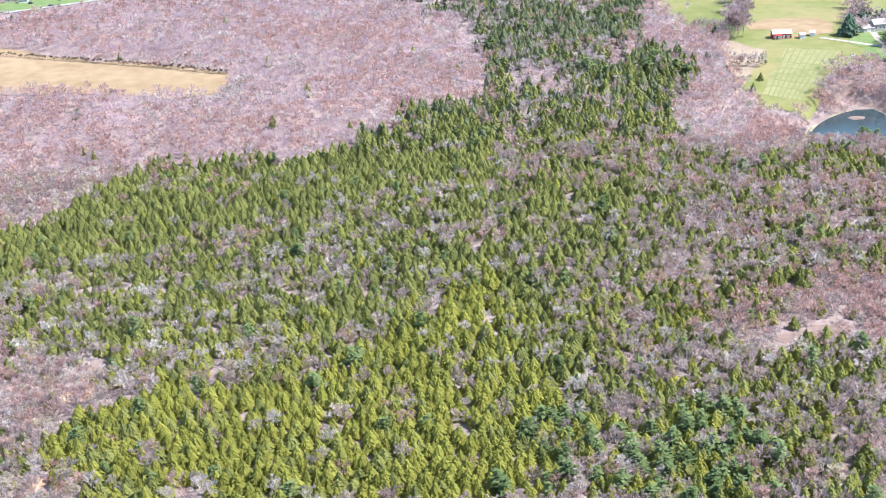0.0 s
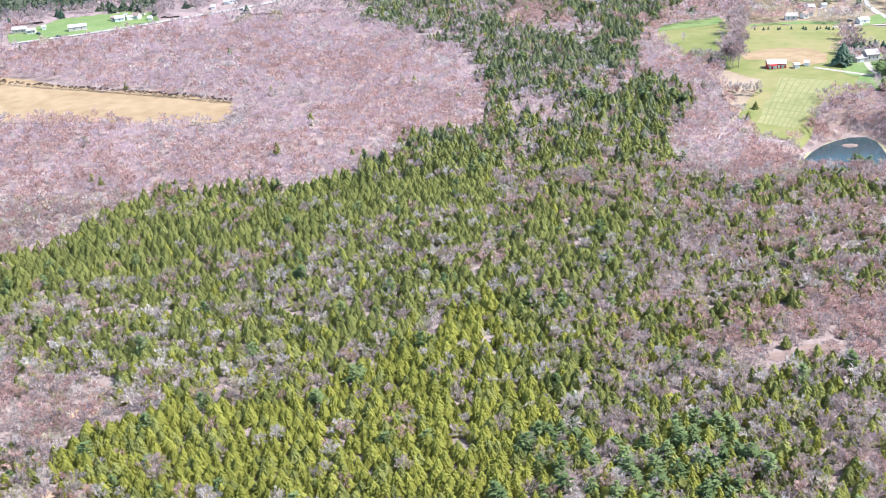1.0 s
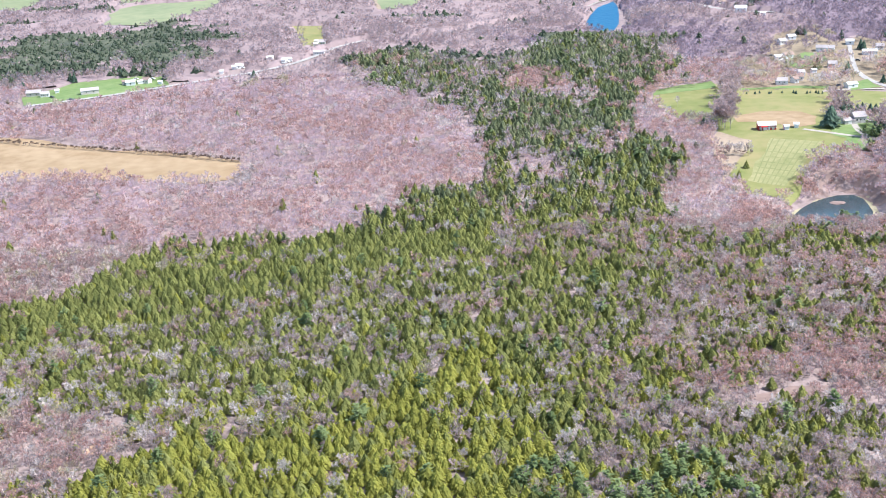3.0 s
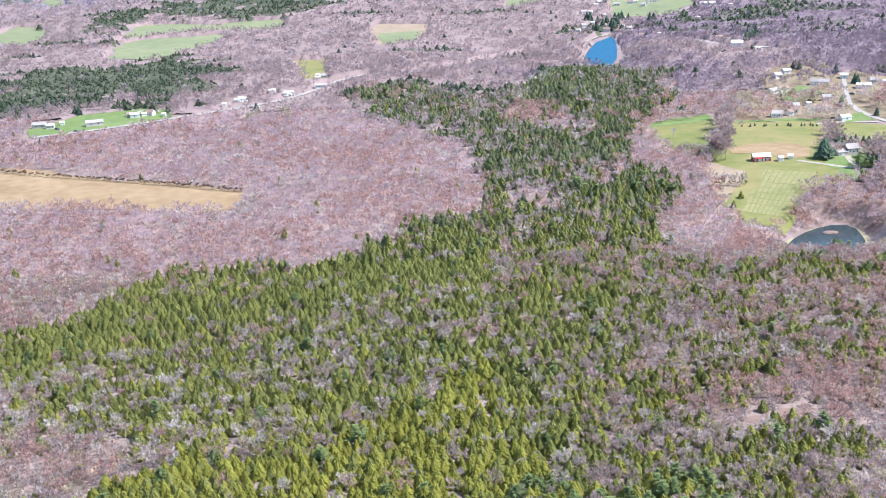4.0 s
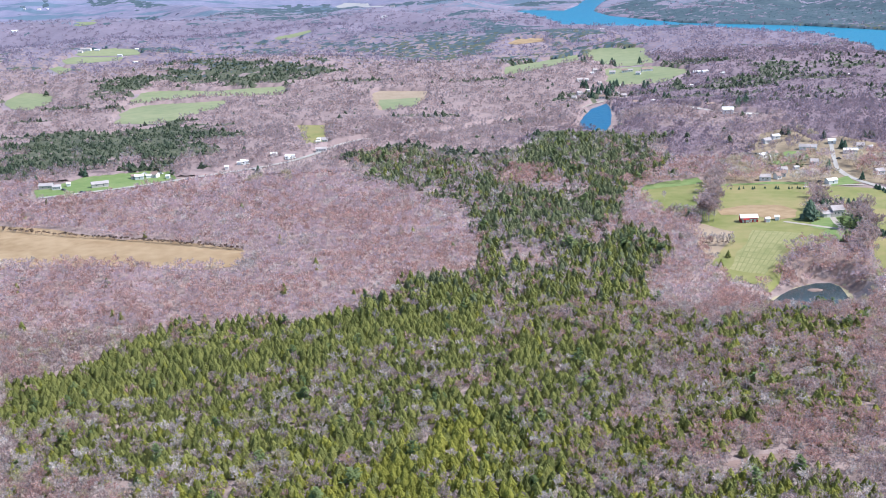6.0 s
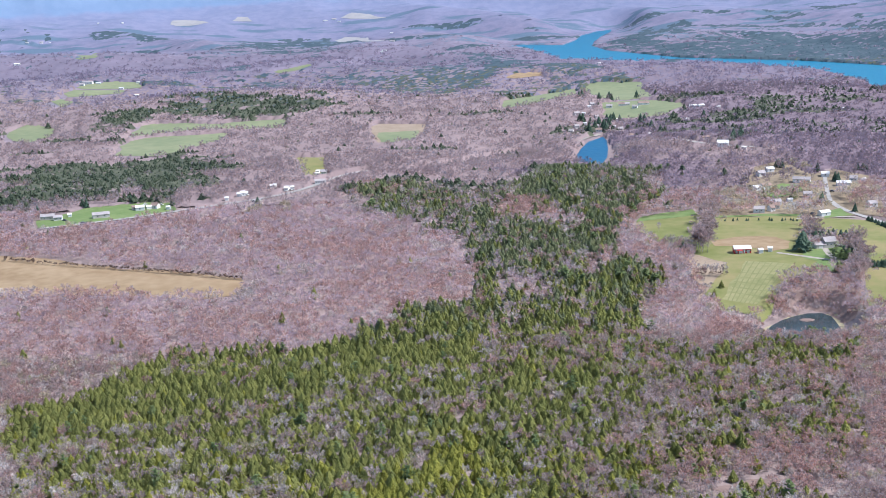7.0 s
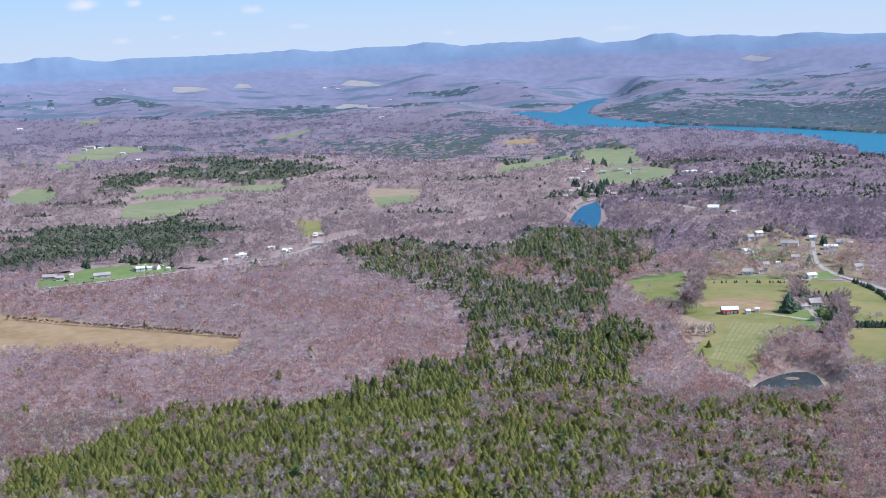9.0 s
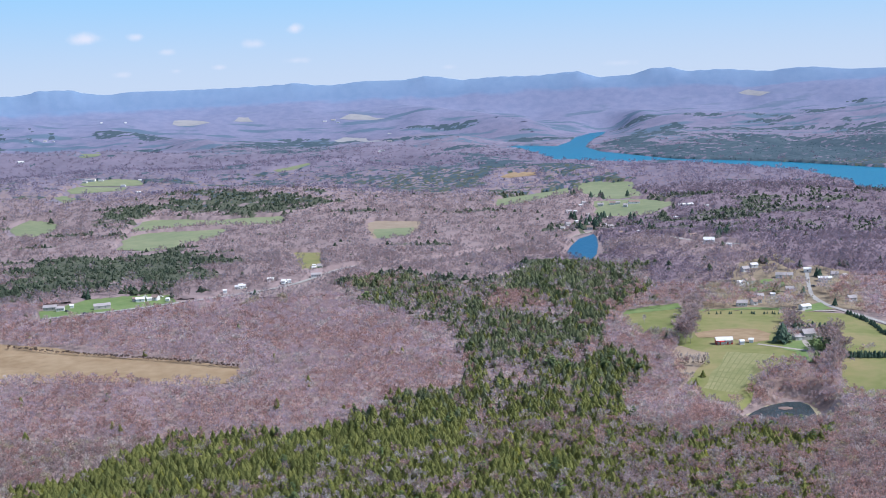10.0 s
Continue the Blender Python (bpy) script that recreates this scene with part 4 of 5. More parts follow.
tagged(sheet("water", LAKE, M["lake_small"], 0, "small bright blue lake beside the village", "lake", level=-1.0), group="waters")
tagged(sheet("water", POND, M["pond"], 0, "dark farm pond with pale grassy bank", "pond", level=-14.0), group="waters")
mid_x, mid_y = sum(p[0] for p in POND) / len(POND), sum(p[1] for p in POND) / len(POND)
BANK = [(mid_x + (x - mid_x) * 1.2, mid_y + (y - mid_y) * 1.2) for x, y in POND]


def pond_island():
    """A low brown mound in the pond, worn pale at its edge."""
    bm = bmesh.new()
    bmesh.ops.create_icosphere(bm, subdivisions=3, radius=1.0)
    for v in bm.verts:
        k = 1 + 0.22 * noise.noise(v.co * 2.3)
        v.co = Vector((v.co.x * 4.6 * k, v.co.y * 3.2 * k, v.co.z * 0.9 * k))
    me = bpy.data.meshes.new("island")
    bm.to_mesh(me)
    bm.free()
    me.materials.append(M["russet"])
    ob = tagged(new("island", me), "low brown island mound in the pond", "island", kind="structure")
    ob.location = (230, 639, -14.1)


pond_island()
FIELDS = [  # outline, material, label
    (TAN_WEST, "straw", "dry tan hayfield beside bare woods"), (TAN_EAST, "straw", "dry tan hayfield behind a line of bare trees"),
    (STRIP_HIGH, "pale_green", "pale strip of pasture between tree lines"), (STRIP_LOW, "pale_green", "green sloping pasture edged with bare trees"),
    (GREEN_FAR_WEST, "pale_green", "bright green hay meadow in the woods"), (CLEARING_MID, "dirt", "tan and green clearing in bare woods"),
    (CLEARING_YARD, "grass", "yellow-green meadow behind white sheds"), (YARDS_WEST, "lawn", "bright green lawns beside the road"),
    (FARM_MAIN, "grass", "farm pasture with worn mowing strips"), (PASTURE_EAST, "grass", "open pasture beside the road"),
    (TAN_FAR_EAST, "grass", "dry pasture below the evergreen hedge"), (MEADOW, "pale_green", "green village meadow with trees"), (MEADOW_STRIP, "pale_green", "pale green strip of meadow"),
    (MEADOW_LOW, "pale_green", "green meadow beside village houses"),
    (FARM_WEST, "pale_green", "green farm field with white sheds"), (FARM_WEST_LOW, "pale_green", "pale strip below the farm field"), (GREEN_SMALL, "pale_green", "small green clearing"),
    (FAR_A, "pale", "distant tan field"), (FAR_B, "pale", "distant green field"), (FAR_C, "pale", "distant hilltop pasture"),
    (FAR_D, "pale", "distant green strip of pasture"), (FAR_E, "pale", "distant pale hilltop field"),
    (FAR_F, "pale_green", "pale strip of field"), (FAR_G, "pale_green", "hillside pasture"), (FAR_H, "straw", "brown cleared woodland"),
]
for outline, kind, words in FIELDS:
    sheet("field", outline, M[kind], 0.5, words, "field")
OVERLAYS = [  # patches inside the fields and yards
    (LAWN_STRIP, "lawn", "bright green strip along the top of the pasture"), (LAWN_THIN, "lawn", "narrow green strip beside the village"), (HAY_STRIP, "straw", "dry tan mown strip in the pasture"),
    (PLOT, "mown", "mown plots with mower tracks"), (DIRT_TAN, "dirt", "worn tan ground at the wood's edge"),
    (CLEARING_GREEN, "pale_green", "green half of a clearing in bare woods"),
    (LAWN_HOUSE, "lawn", "bright lawn round the farmhouse"), (LAWN_A, "lawn", "green village lawn"), (LAWN_B, "lawn", "green lawn by the road"),
]
SANDY = [SAND_A, SAND_B, SAND_C, SAND_D, SAND_E, SAND_G]
sheet("field", VILLAGE, M["rough"], 0.4, "rough grassy yards between village houses", "yard")
sheet("field", BRUSH, M["russet"], 0.3, "brown brushy ground above the pond", "ground patch")
sheet("field", BANK, M["bank"], 0.45, "pale grassy bank round the pond", "pond bank")
for outline in (CLEAR_A, CLEAR_B, CLEAR_C, RED_BRUSH, CLEAR_D):
    sheet("field", outline, M["russet"], 0.3, "russet bare patch of ground in the woods", "ground patch")
for outline in SANDY:
    sheet("field", outline, M["sand"], 0.3, "sandy orange bare soil among trees", "ground patch")
for n, (outline, kind, words) in enumerate(OVERLAYS):
    sheet("field", outline, M[kind], 0.70 + 0.012 * n, words, "field patch")


def mower_tracks():
    """Darker wheel tracks across the mown plots, both ways."""
    a, b, c, d = (Vector(PLOT[i]) for i in (0, 1, 2, 4))
    for k in range(8):
        s = (k + 0.5) / 8
        p, q = b.lerp(c, s), a.lerp(d, s)
        road("road", [tuple(p), tuple(q)], 0.8, M["track"], "faint green mower track in the pasture", 0.84)
    for k in range(5):
        s = 0.35 + 0.6 * k / 5
        p, q = b.lerp(a, s), c.lerp(d, s)
        road("road", [tuple(p), tuple(q)], 1.2, M["track"], "faint green mower track in the pasture", 0.86)


mower_tracks()
for line, wide, kind, words in ROADS:
    road("road", line, wide, M[kind], words, 0.8)


# ---- buildings ----
def slab(points, thick):
    """A flat piece between an outline and the same outline pushed back along its normal."""
    bm = bmesh.new()
    f = bm.faces.new([bm.verts.new(p) for p in points])
    bm.normal_update()
    back = f.normal * -thick
    r = bmesh.ops.extrude_face_region(bm, geom=[f])
    for e in r["geom"]:
        if isinstance(e, bmesh.types.BMVert):
            e.co += back
    bmesh.ops.recalc_face_normals(bm, faces=bm.faces[:])
    return bm


def box(cx, cy, cz, sx, sy, sz):
    bm = bmesh.new()
    bmesh.ops.create_cube(bm, size=1, matrix=Matrix.Translation((cx, cy, cz)) @ Matrix.Diagonal((sx, sy, sz, 1)))
    return bm


def gable_walls(l, d, h, rise):
    """Four walls with pointed gables at both ends of the length."""
    bm = bmesh.new()
    prof = [(-d / 2, -0.8), (d / 2, -0.8), (d / 2, h), (0, h + rise), (-d / 2, h)]
    a = [bm.verts.new((-l / 2, y, z)) for y, z in prof]
    b = [bm.verts.new((l / 2, y, z)) for y, z in prof]
    bm.faces.new(a)
    bm.faces.new(b[::-1])
    for i in range(5):
        j = (i + 1) % 5
        bm.faces.new((a[j], a[i], b[i], b[j]))
    bmesh.ops.recalc_face_normals(bm, faces=bm.faces[:])
    return bm


def gable_house(top, l, d, h, rise, wall, roof, windows, door=True, chimney=False, eave=0.4, off=(0, 0)):
    """Walls, two roof slopes, windows with frames, a door and a chimney under one thing."""
    ox, oy = off

    def put(bm):
        bmesh.ops.translate(bm, verts=bm.verts[:], vec=(ox, oy, 0))
        return bm
    part("wall", put(gable_walls(l, d, h, rise)), M[wall], top)
    e, s = eave, rise / (d / 2)
    for sign in (-1, 1):
        y0, z0 = sign * (d / 2 + e), h - e * s + 0.06
        pts = [(-l / 2 - e, 0, h + rise + 0.06), (l / 2 + e, 0, h + rise + 0.06), (l / 2 + e, y0, z0), (-l / 2 - e, y0, z0)]
        bm = slab(pts, 0.16 * sign)
        bmesh.ops.translate(bm, verts=bm.verts[:], vec=(0, 0, 0.12))
        part("roof", put(bm), M[roof], top)
    for k in range(windows):
        x = -l / 2 + l * (k + 0.7) / (windows + 0.4)
        for sign in (-1, 1):
            frame_ob = part("window", put(box(x, sign * d / 2, h * 0.55, 1.3, 0.10, 1.3)), M["white_wall"], top)
            part("pane", put(box(x, sign * (d / 2 + 0.05), h * 0.55, 1.05, 0.06, 1.05)), M["glass"], frame_ob)
    if door:
        part("door", put(box(l * 0.06, -d / 2 - 0.03, 1.0, 1.0, 0.12, 2.05)), M["grey_wall"], top)
    if chimney:
        part("chimney", put(box(l * 0.2, 0.4, h + rise + 0.3, 0.7, 0.7, 1.6)), M["brown_roof"], top)


def stand(name, x, y, heading, label, category, group=""):
    top = tagged(new(name), label, category, group)
    top.matrix_basis = pose(x, y, height(x, y) + 0.4, 0, 0, heading)
    return top


def red_barn(x, y, l):
    top = stand("barn", x, y, -4, "long red board barn with white metal roof in a pasture", "barn")
    gable_house(top, l, 6.6, 3.0, 1.9, "red_wall", "white_roof", 0, door=False, eave=0.35)
    for k, (px, wide, mat) in enumerate(((-4.2, 1.6, "grey_wall"), (-1.4, 2.4, "white_wall"), (1.2, 1.0, "white_wall"), (3.8, 1.8, "grey_wall"))):
        part("stall_door", box(px, -3.33, 1.1, wide, 0.12, 2.2), M[mat], top, "barn door")
    porch = slab([(-4.4, -3.2, 2.7), (-0.2, -3.2, 2.7), (-0.2, -5.0, 2.1), (-4.4, -5.0, 2.1)], 0.14)
    part("porch_roof", porch, M["red_wall"], top)
    for px in (-4.3, -2.3, -0.3):
        part("post", box(px, -4.9, 1.0, 0.16, 0.16, 2.4), M["white_wall"], top)
    for px in (-5.2, 0.2, 2.4, 5.3):
        fr = part("window", box(px, -3.32, 1.8, 0.9, 0.10, 0.8), M["white_wall"], top)
        part("pane", box(px, -3.38, 1.8, 0.7, 0.06, 0.6), M["glass"], fr)


def main_house(x, y, l):
    top = stand("house", x, y, 8, "grey-roofed pale farmhouse with attached garage and deck", "house")
    gable_house(top, l, 8.0, 4.6, 2.6, "grey_wall", "grey_roof", 3, chimney=True)
    gable_house(top, 7.0, 6.5, 2.7, 1.6, "grey_wall", "grey_roof", 1, door=False, off=(-7.6, -1.0))
    part("deck", box(7.0, -1.0, 1.1, 4.2, 5.0, 0.25), M["grey_wall"], top, "raised wooden deck")
    for px in (5.2, 8.8):
        for py in (-3.2, 1.2):
            part("deck_post", box(px, py, 0.3, 0.2, 0.2, 1.5), M["grey_wall"], top)
    part("garage_door", box(-7.6, -4.28, 1.1, 2.8, 0.12, 2.2), M["white_wall"], top)


def car(x, y, heading, paint, label):
    """A parked car: body with bonnet, glazed cabin and four wheels."""
    top = stand("car", x, y, heading, label, "car", "parked cars")
    bm = bmesh.new()
    prof = [(-2.2, 0.35), (2.2, 0.35), (2.25, 0.75), (1.2, 0.95), (-2.0, 1.0), (-2.25, 0.8)]
    for sx in (-0.88, 0.88):
        bm.faces.new([bm.verts.new((px, sx, pz)) for px, pz in prof])
    bm.verts.ensure_lookup_table()
    for i in range(6):
        j = (i + 1) % 6
        bm.faces.new((bm.verts[i], bm.verts[j], bm.verts[6 + j], bm.verts[6 + i]))
    bmesh.ops.recalc_face_normals(bm, faces=bm.faces[:])
    part("body", bm, M[paint], top)
    bm = box(-0.35, 0, 1.22, 2.5, 1.5, 0.55)
    for v in bm.verts:
        if v.co.z > 1.3:
            v.co.x, v.co.y = v.co.x * 0.72, v.co.y * 0.86
    cabin = part("cabin", bm, M["glass"], top)
    part("roof", box(-0.3, 0, 1.52, 1.75, 1.28, 0.06), M[paint], cabin)
    for wx in (-1.35, 1.4):
        for wy in (-0.82, 0.82):
            bm = bmesh.new()
            bmesh.ops.create_cone(bm, cap_ends=True, segments=12, radius1=0.34, radius2=0.34, depth=0.2, matrix=Matrix.Translation((wx, wy, 0.34)) @ Matrix.Rotation(1.5708, 4, "X"))
            part("wheel", bm, M["glass"], top)


def parked_cars():
    rng = random.Random(9)
    for places, paint, label in ((WHITE_CARS, "white_wall", "white car parked beside the road"), (DARK_CARS, "car_dark", "dark car parked in a yard")):
        for x, y in places:
            car(x, y, rng.uniform(-30, 30), paint, label)


BUILD = {  # depth, wall height, roof rise, wall, roof, windows, name, label, category
    "white": (6.0, 3.0, 1.9, "white_wall", "grey_roof", 2, "house", "small white gabled house with grey roof", "house"),
    "long": (6.0, 2.7, 1.3, "white_wall", "grey_roof", 4, "house", "long low white ranch house", "house"),
    "darkroof": (6.0, 3.0, 2.0, "white_wall", "brown_roof", 2, "house", "white house with dark brown roof", "house"),
    "grey": (6.0, 3.0, 1.8, "grey_wall", "grey_roof", 2, "house", "grey boarded house by the road", "house"),
    "dark": (4.5, 2.4, 1.2, "grey_wall", "brown_roof", 1, "shed", "dark shed beside a lawn", "shed"),
    "shed": (3.6, 2.3, 0.9, "white_wall", "white_roof", 0, "shed", "small pale shed with metal roof", "shed"),
    "whiteshed": (6.0, 2.8, 1.5, "white_wall", "white_roof", 1, "outbuilding", "white metal-roofed outbuilding beside houses", "outbuilding"),
    "whitebarn": (9.0, 4.0, 2.4, "white_wall", "white_roof", 2, "barn", "large white metal-roofed barn beside a road", "barn"),
}


def buildings():
    rng = random.Random(5)
    for x, y, l, kind in BUILDINGS:
        if kind == "barn":
            red_barn(x, y, l)
        elif kind == "mainhouse":
            main_house(x, y, l)
        else:
            d, h, rise, wall, roof, windows, name, label, cat = BUILD[kind]
            k = max(1.0, l / 16.0) if y > 2000 else 1.0
            top = stand(name, x, y, rng.uniform(-22, 22), label, cat, "roadside buildings")
            gable_house(top, l, d * k, h * k, rise * k, wall, roof, windows, door=name == "house", chimney=kind in ("white", "darkroof"))


buildings()
parked_cars()



# ---- trees ----
def cone_tree(rng, sprays, tall, wide, leaf, segs=6, rings=4):
    """A conifer: ragged tiers of boughs that droop at their tips, clad in small sprays of needles."""
    lean = rng.uniform(-0.05, 0.05, 2) * tall
    v, f = [], []
    for j in range(rings):
        up = (j + 0.25) / (rings + 0.25)
        for i in range(segs):
            a = 6.2832 * (i + 0.5 * (j % 2)) / segs + rng.uniform(-0.22, 0.22)
            tip = (i + j) % 2
            r = wide * (1.0 - up) ** 0.8 * (rng.uniform(0.95, 1.25) if tip else rng.uniform(0.62, 0.8))
            z = tall * (0.1 + 0.9 * up + (-0.07 if tip else 0.05)) + rng.uniform(-0.02, 0.02) * tall
            v.append((r * math.cos(a) + lean[0] * up, r * math.sin(a) + lean[1] * up, z))
    v.append((lean[0], lean[1], tall))
    for j in range(rings - 1):
        for i in range(segs):
            p, q = j * segs + i, j * segs + (i + 1) % segs
            f += [(p, q, p + segs), (q, q + segs, p + segs)]
    f += [((rings - 1) * segs + i, (rings - 1) * segs + (i + 1) % segs, rings * segs) for i in range(segs)]
    for i in range(sprays):
        up = 1 - math.sqrt((i + 0.5) / sprays) * 0.93
        a = 2.39996 * i + rng.uniform(-0.4, 0.4)
        r = wide * (1.02 - up) ** 0.8 * rng.uniform(0.82, 1.12)
        out = np.array([math.cos(a), math.sin(a), rng.uniform(-0.9, -0.1)])
        side = np.array([-math.sin(a), math.cos(a), rng.uniform(-0.35, 0.35)])
        p = np.array([r * math.cos(a) + lean[0] * up, r * math.sin(a) + lean[1] * up, (0.06 + 0.94 * up) * tall])
        k = leaf * rng.uniform(0.7, 1.25)
        n = len(v)
        v += [tuple(p - out * k * 0.55 - side * k * 0.5), tuple(p - out * k * 0.55 + side * k * 0.5), tuple(p + out * k * 0.75)]
        f.append((n, n + 1, n + 2))
    return np.array(v), np.array(f), stem(tall * 0.6, tall * 0.022, 3)


def pine_tree(rng, sprays, tall, wide, leaf):
    """A white pine: uneven plates of needle tufts on open boughs."""
    v, f = [], []
    plates = 6
    for k in range(plates):
        s = (k + 0.4) / plates
        r = wide * (0.3 + 0.7 * math.sin(min(1.0, s * 1.35) * 1.57)) * rng.uniform(0.8, 1.15)
        h = tall * (0.97 - 0.74 * s)
        ox, oy = rng.uniform(-1, 1, 2) * wide * 0.18
        for i in range(max(3, int(sprays * (0.4 + s) / plates))):
            a = rng.uniform(0, 6.2832)
            q = r * math.sqrt(rng.uniform(0.02, 1.0)) * (0.75 + 0.35 * math.sin(3 * a + k))
            p = np.array([ox + q * math.cos(a), oy + q * math.sin(a), h + rng.uniform(-0.03, 0.05) * tall - 0.12 * q])
            out = np.array([math.cos(a), math.sin(a), rng.uniform(-0.3, 0.45)])
            side = np.array([-math.sin(a), math.cos(a), rng.uniform(-0.5, 0.5)])
            g = leaf * rng.uniform(0.7, 1.3)
            n = len(v)
            v += [tuple(p - out * g * 0.5 - side * g * 0.5), tuple(p - out * g * 0.5 + side * g * 0.5), tuple(p + out * g * 0.8)]
            f.append((n, n + 1, n + 2))
    return np.array(v), np.array(f), stem(tall * 0.92, tall * 0.018, 4)


def stem(tall, thick, sides):
    v = [(thick * math.cos(6.2832 * i / sides), thick * math.sin(6.2832 * i / sides), -0.6) for i in range(sides)] + [(0, 0, tall)]
    return np.array(v), np.array([(i, (i + 1) % sides, sides) for i in range(sides)])


def bare_tree(rng, limbs, twigs, tall, wide, spray):
    """A leafless broadleaf: limbs that fan from the trunk into a round crown of twig sprays."""
    v, f = [], []
    wv, wf = (list(map(tuple, k)) for k in stem(tall * 0.72, tall * 0.014, 3))
    lump = rng.uniform(0, 6.28, 2)
    for k in range(limbs):
        a = 6.2832 * (k + rng.uniform(-0.35, 0.35)) / limbs
        p = np.array([0, 0, tall * rng.uniform(0.25, 0.5)])
        lean = math.sqrt(rng.uniform(0.05, 1.0))
        reach = wide * (1 + 0.18 * math.sin(2 * a + lump[0]))
        q = np.array([reach * lean * math.cos(a), reach * lean * math.sin(a), tall * (1.0 - 0.42 * lean ** 2) * rng.uniform(0.88, 1.03)])
        side = np.cross(q - p, rng.normal(size=3))
        side = side / (np.linalg.norm(side) + 1e-9) * tall * 0.011
        b = len(wv)
        wv += [tuple(p - side), tuple(p + side), tuple(q)]
        wf.append((b, b + 1, b + 2))
        for _ in range(twigs):  # fans of twigs, point inwards, broad end outwards
            m = p + (q - p) * rng.uniform(0.45, 1.02)
            way = (m - np.array([0, 0, tall * 0.5])) / wide + rng.normal(size=3) * 0.45 + np.array([0, 0, 0.35])
            way *= spray * rng.uniform(0.75, 1.3) / (np.linalg.norm(way) + 1e-6)
            turn = np.cross(way, rng.normal(size=3))
            turn *= 0.42 * np.linalg.norm(way) / (np.linalg.norm(turn) + 1e-9)
            b = len(v)
            v += [tuple(m), tuple(m + way - turn), tuple(m + way + turn)]
            f.append((b, b + 1, b + 2))
    return np.array(v), np.array(f), (np.array(wv), np.array(wf))


def scatter(name, kinds, x, y, size, rng, mats, label, category, tint=None):
    """One mesh of many trees: each takes a pattern by chance, turned and sized; the last material is the trunk's."""
    z = land(x, y)
    pick = rng.integers(0, len(kinds), len(x))
    turn = rng.uniform(0, 6.2832, len(x))
    tint = np.zeros(len(x), int) if tint is None else tint
    vv, ff, ii, cc, base = [], [], [], [], 0
    dice = rng.uniform(size=len(x))
    for k, (cv, cf, (sv, sf)) in enumerate(kinds):
        w = pick == k
        if not w.any():
            continue
        v = np.concatenate([cv, sv])
        f = np.concatenate([cf, sf + len(cv)])
        n = w.sum()
        c, s = np.cos(turn[w])[:, None], np.sin(turn[w])[:, None]
        grow = size[w][:, None]
        stout = grow * rng.uniform(0.85, 1.2, n)[:, None]
        X = (v[:, 0] * c - v[:, 1] * s) * stout + x[w][:, None]
        Y = (v[:, 0] * s + v[:, 1] * c) * stout + y[w][:, None]
        Z = v[:, 2] * grow + z[w][:, None]
        vv.append(np.stack([X, Y, Z], -1).reshape(-1, 3))
        ff.append((f[None] + (np.arange(n) * len(v))[:, None, None]).reshape(-1, 3) + base)
        mi = np.concatenate([np.repeat(tint[w][:, None], len(cf), 1), np.full((n, len(sf)), len(mats) - 1)], 1)
        ii.append(mi.ravel())
        cc.append(np.repeat(dice[w], len(v)))
        base += n * len(v)
    if not vv:
        return
    me = mesh_from(name, np.concatenate(vv), np.concatenate(ff), mats, np.concatenate(ii), chance=np.concatenate(cc))
    tagged(new(name, me), label, category, kind="stuff")


OPEN = [f[0] for f in FIELDS] + [BANK, CLEAR_A, CLEAR_B, CLEAR_C, CLEAR_D] + SANDY


def clear(x, y, y0, y1, rng):
    """Which places are free of fields, water, roads and houses."""
    free = np.ones(len(x), bool)
    sway = 5 + y0 / 250
    sx, sy = x + sway * (rng.uniform(size=len(x)) + blot(x, y, 14, 31) - 1), y + 1.6 * sway * (rng.uniform(size=len(x)) + blot(x, y, 14, 32) - 1)
    for poly in OPEN:
        xs, ys = [p[0] for p in poly], [p[1] for p in poly]
        if max(ys) < y0 or min(ys) > y1:
            continue
        free &= ~inside(poly, sx, sy)
        if min(ys) > 1200:  # low scrub before the far fields
            free &= ~inside(poly, sx, sy + 32)
    for poly, _, _ in WATERS:
        free &= ~(inside(poly, x, y) | (near_line(poly + poly[:1], x, y) < 3))
    free &= near_line(POND, x, y + 11) > 9
    for ahead in (15, 32, 50, 66):
        free &= ~inside(LAKE, x, y + ahead)
    for line, wide, *_ in ROADS:
        free &= (near_line(line, x, y) > wide / 2 + 2.5) & (near_line(line, x, y + (16 if wide > 4.5 else 9)) > (12 if wide > 4.5 else 7))
    for row in BUILDINGS:
        free &= np.hypot((x - row[0]) / (row[2] * 0.6 + 3), (y - row[1] + np.where(y > 850, 10, 12)) / (row[2] * 0.4 + np.where(y > 850, 14, 17))) > 1
    free &= ~(inside(VILLAGE, x, y) & (rng.uniform(size=len(x)) < 0.5)) & ~inside(LAWN_A, x, y) & ~inside(LAWN_B, x, y)
    return free


def plant(y0, y1, step, rng):
    """Tree places between two distances, on a jittered grid."""
    half = max(0.39 * (y1 + 107) + 14, 170)
    gx, gy = np.meshgrid(np.arange(-half, half, step), np.arange(y0, y1, step))
    x = (gx + rng.uniform(-0.5, 0.5, gx.shape) * step).ravel()
    y = (gy + rng.uniform(-0.5, 0.5, gy.shape) * step).ravel()
    ok = np.abs(x - 4) < np.where(y < 268, 170, 0.39 * (y + 107) + 14)
    x, y = x[ok], y[ok]
    free = clear(x, y, y0, y1, rng)
    return x[free], y[free]


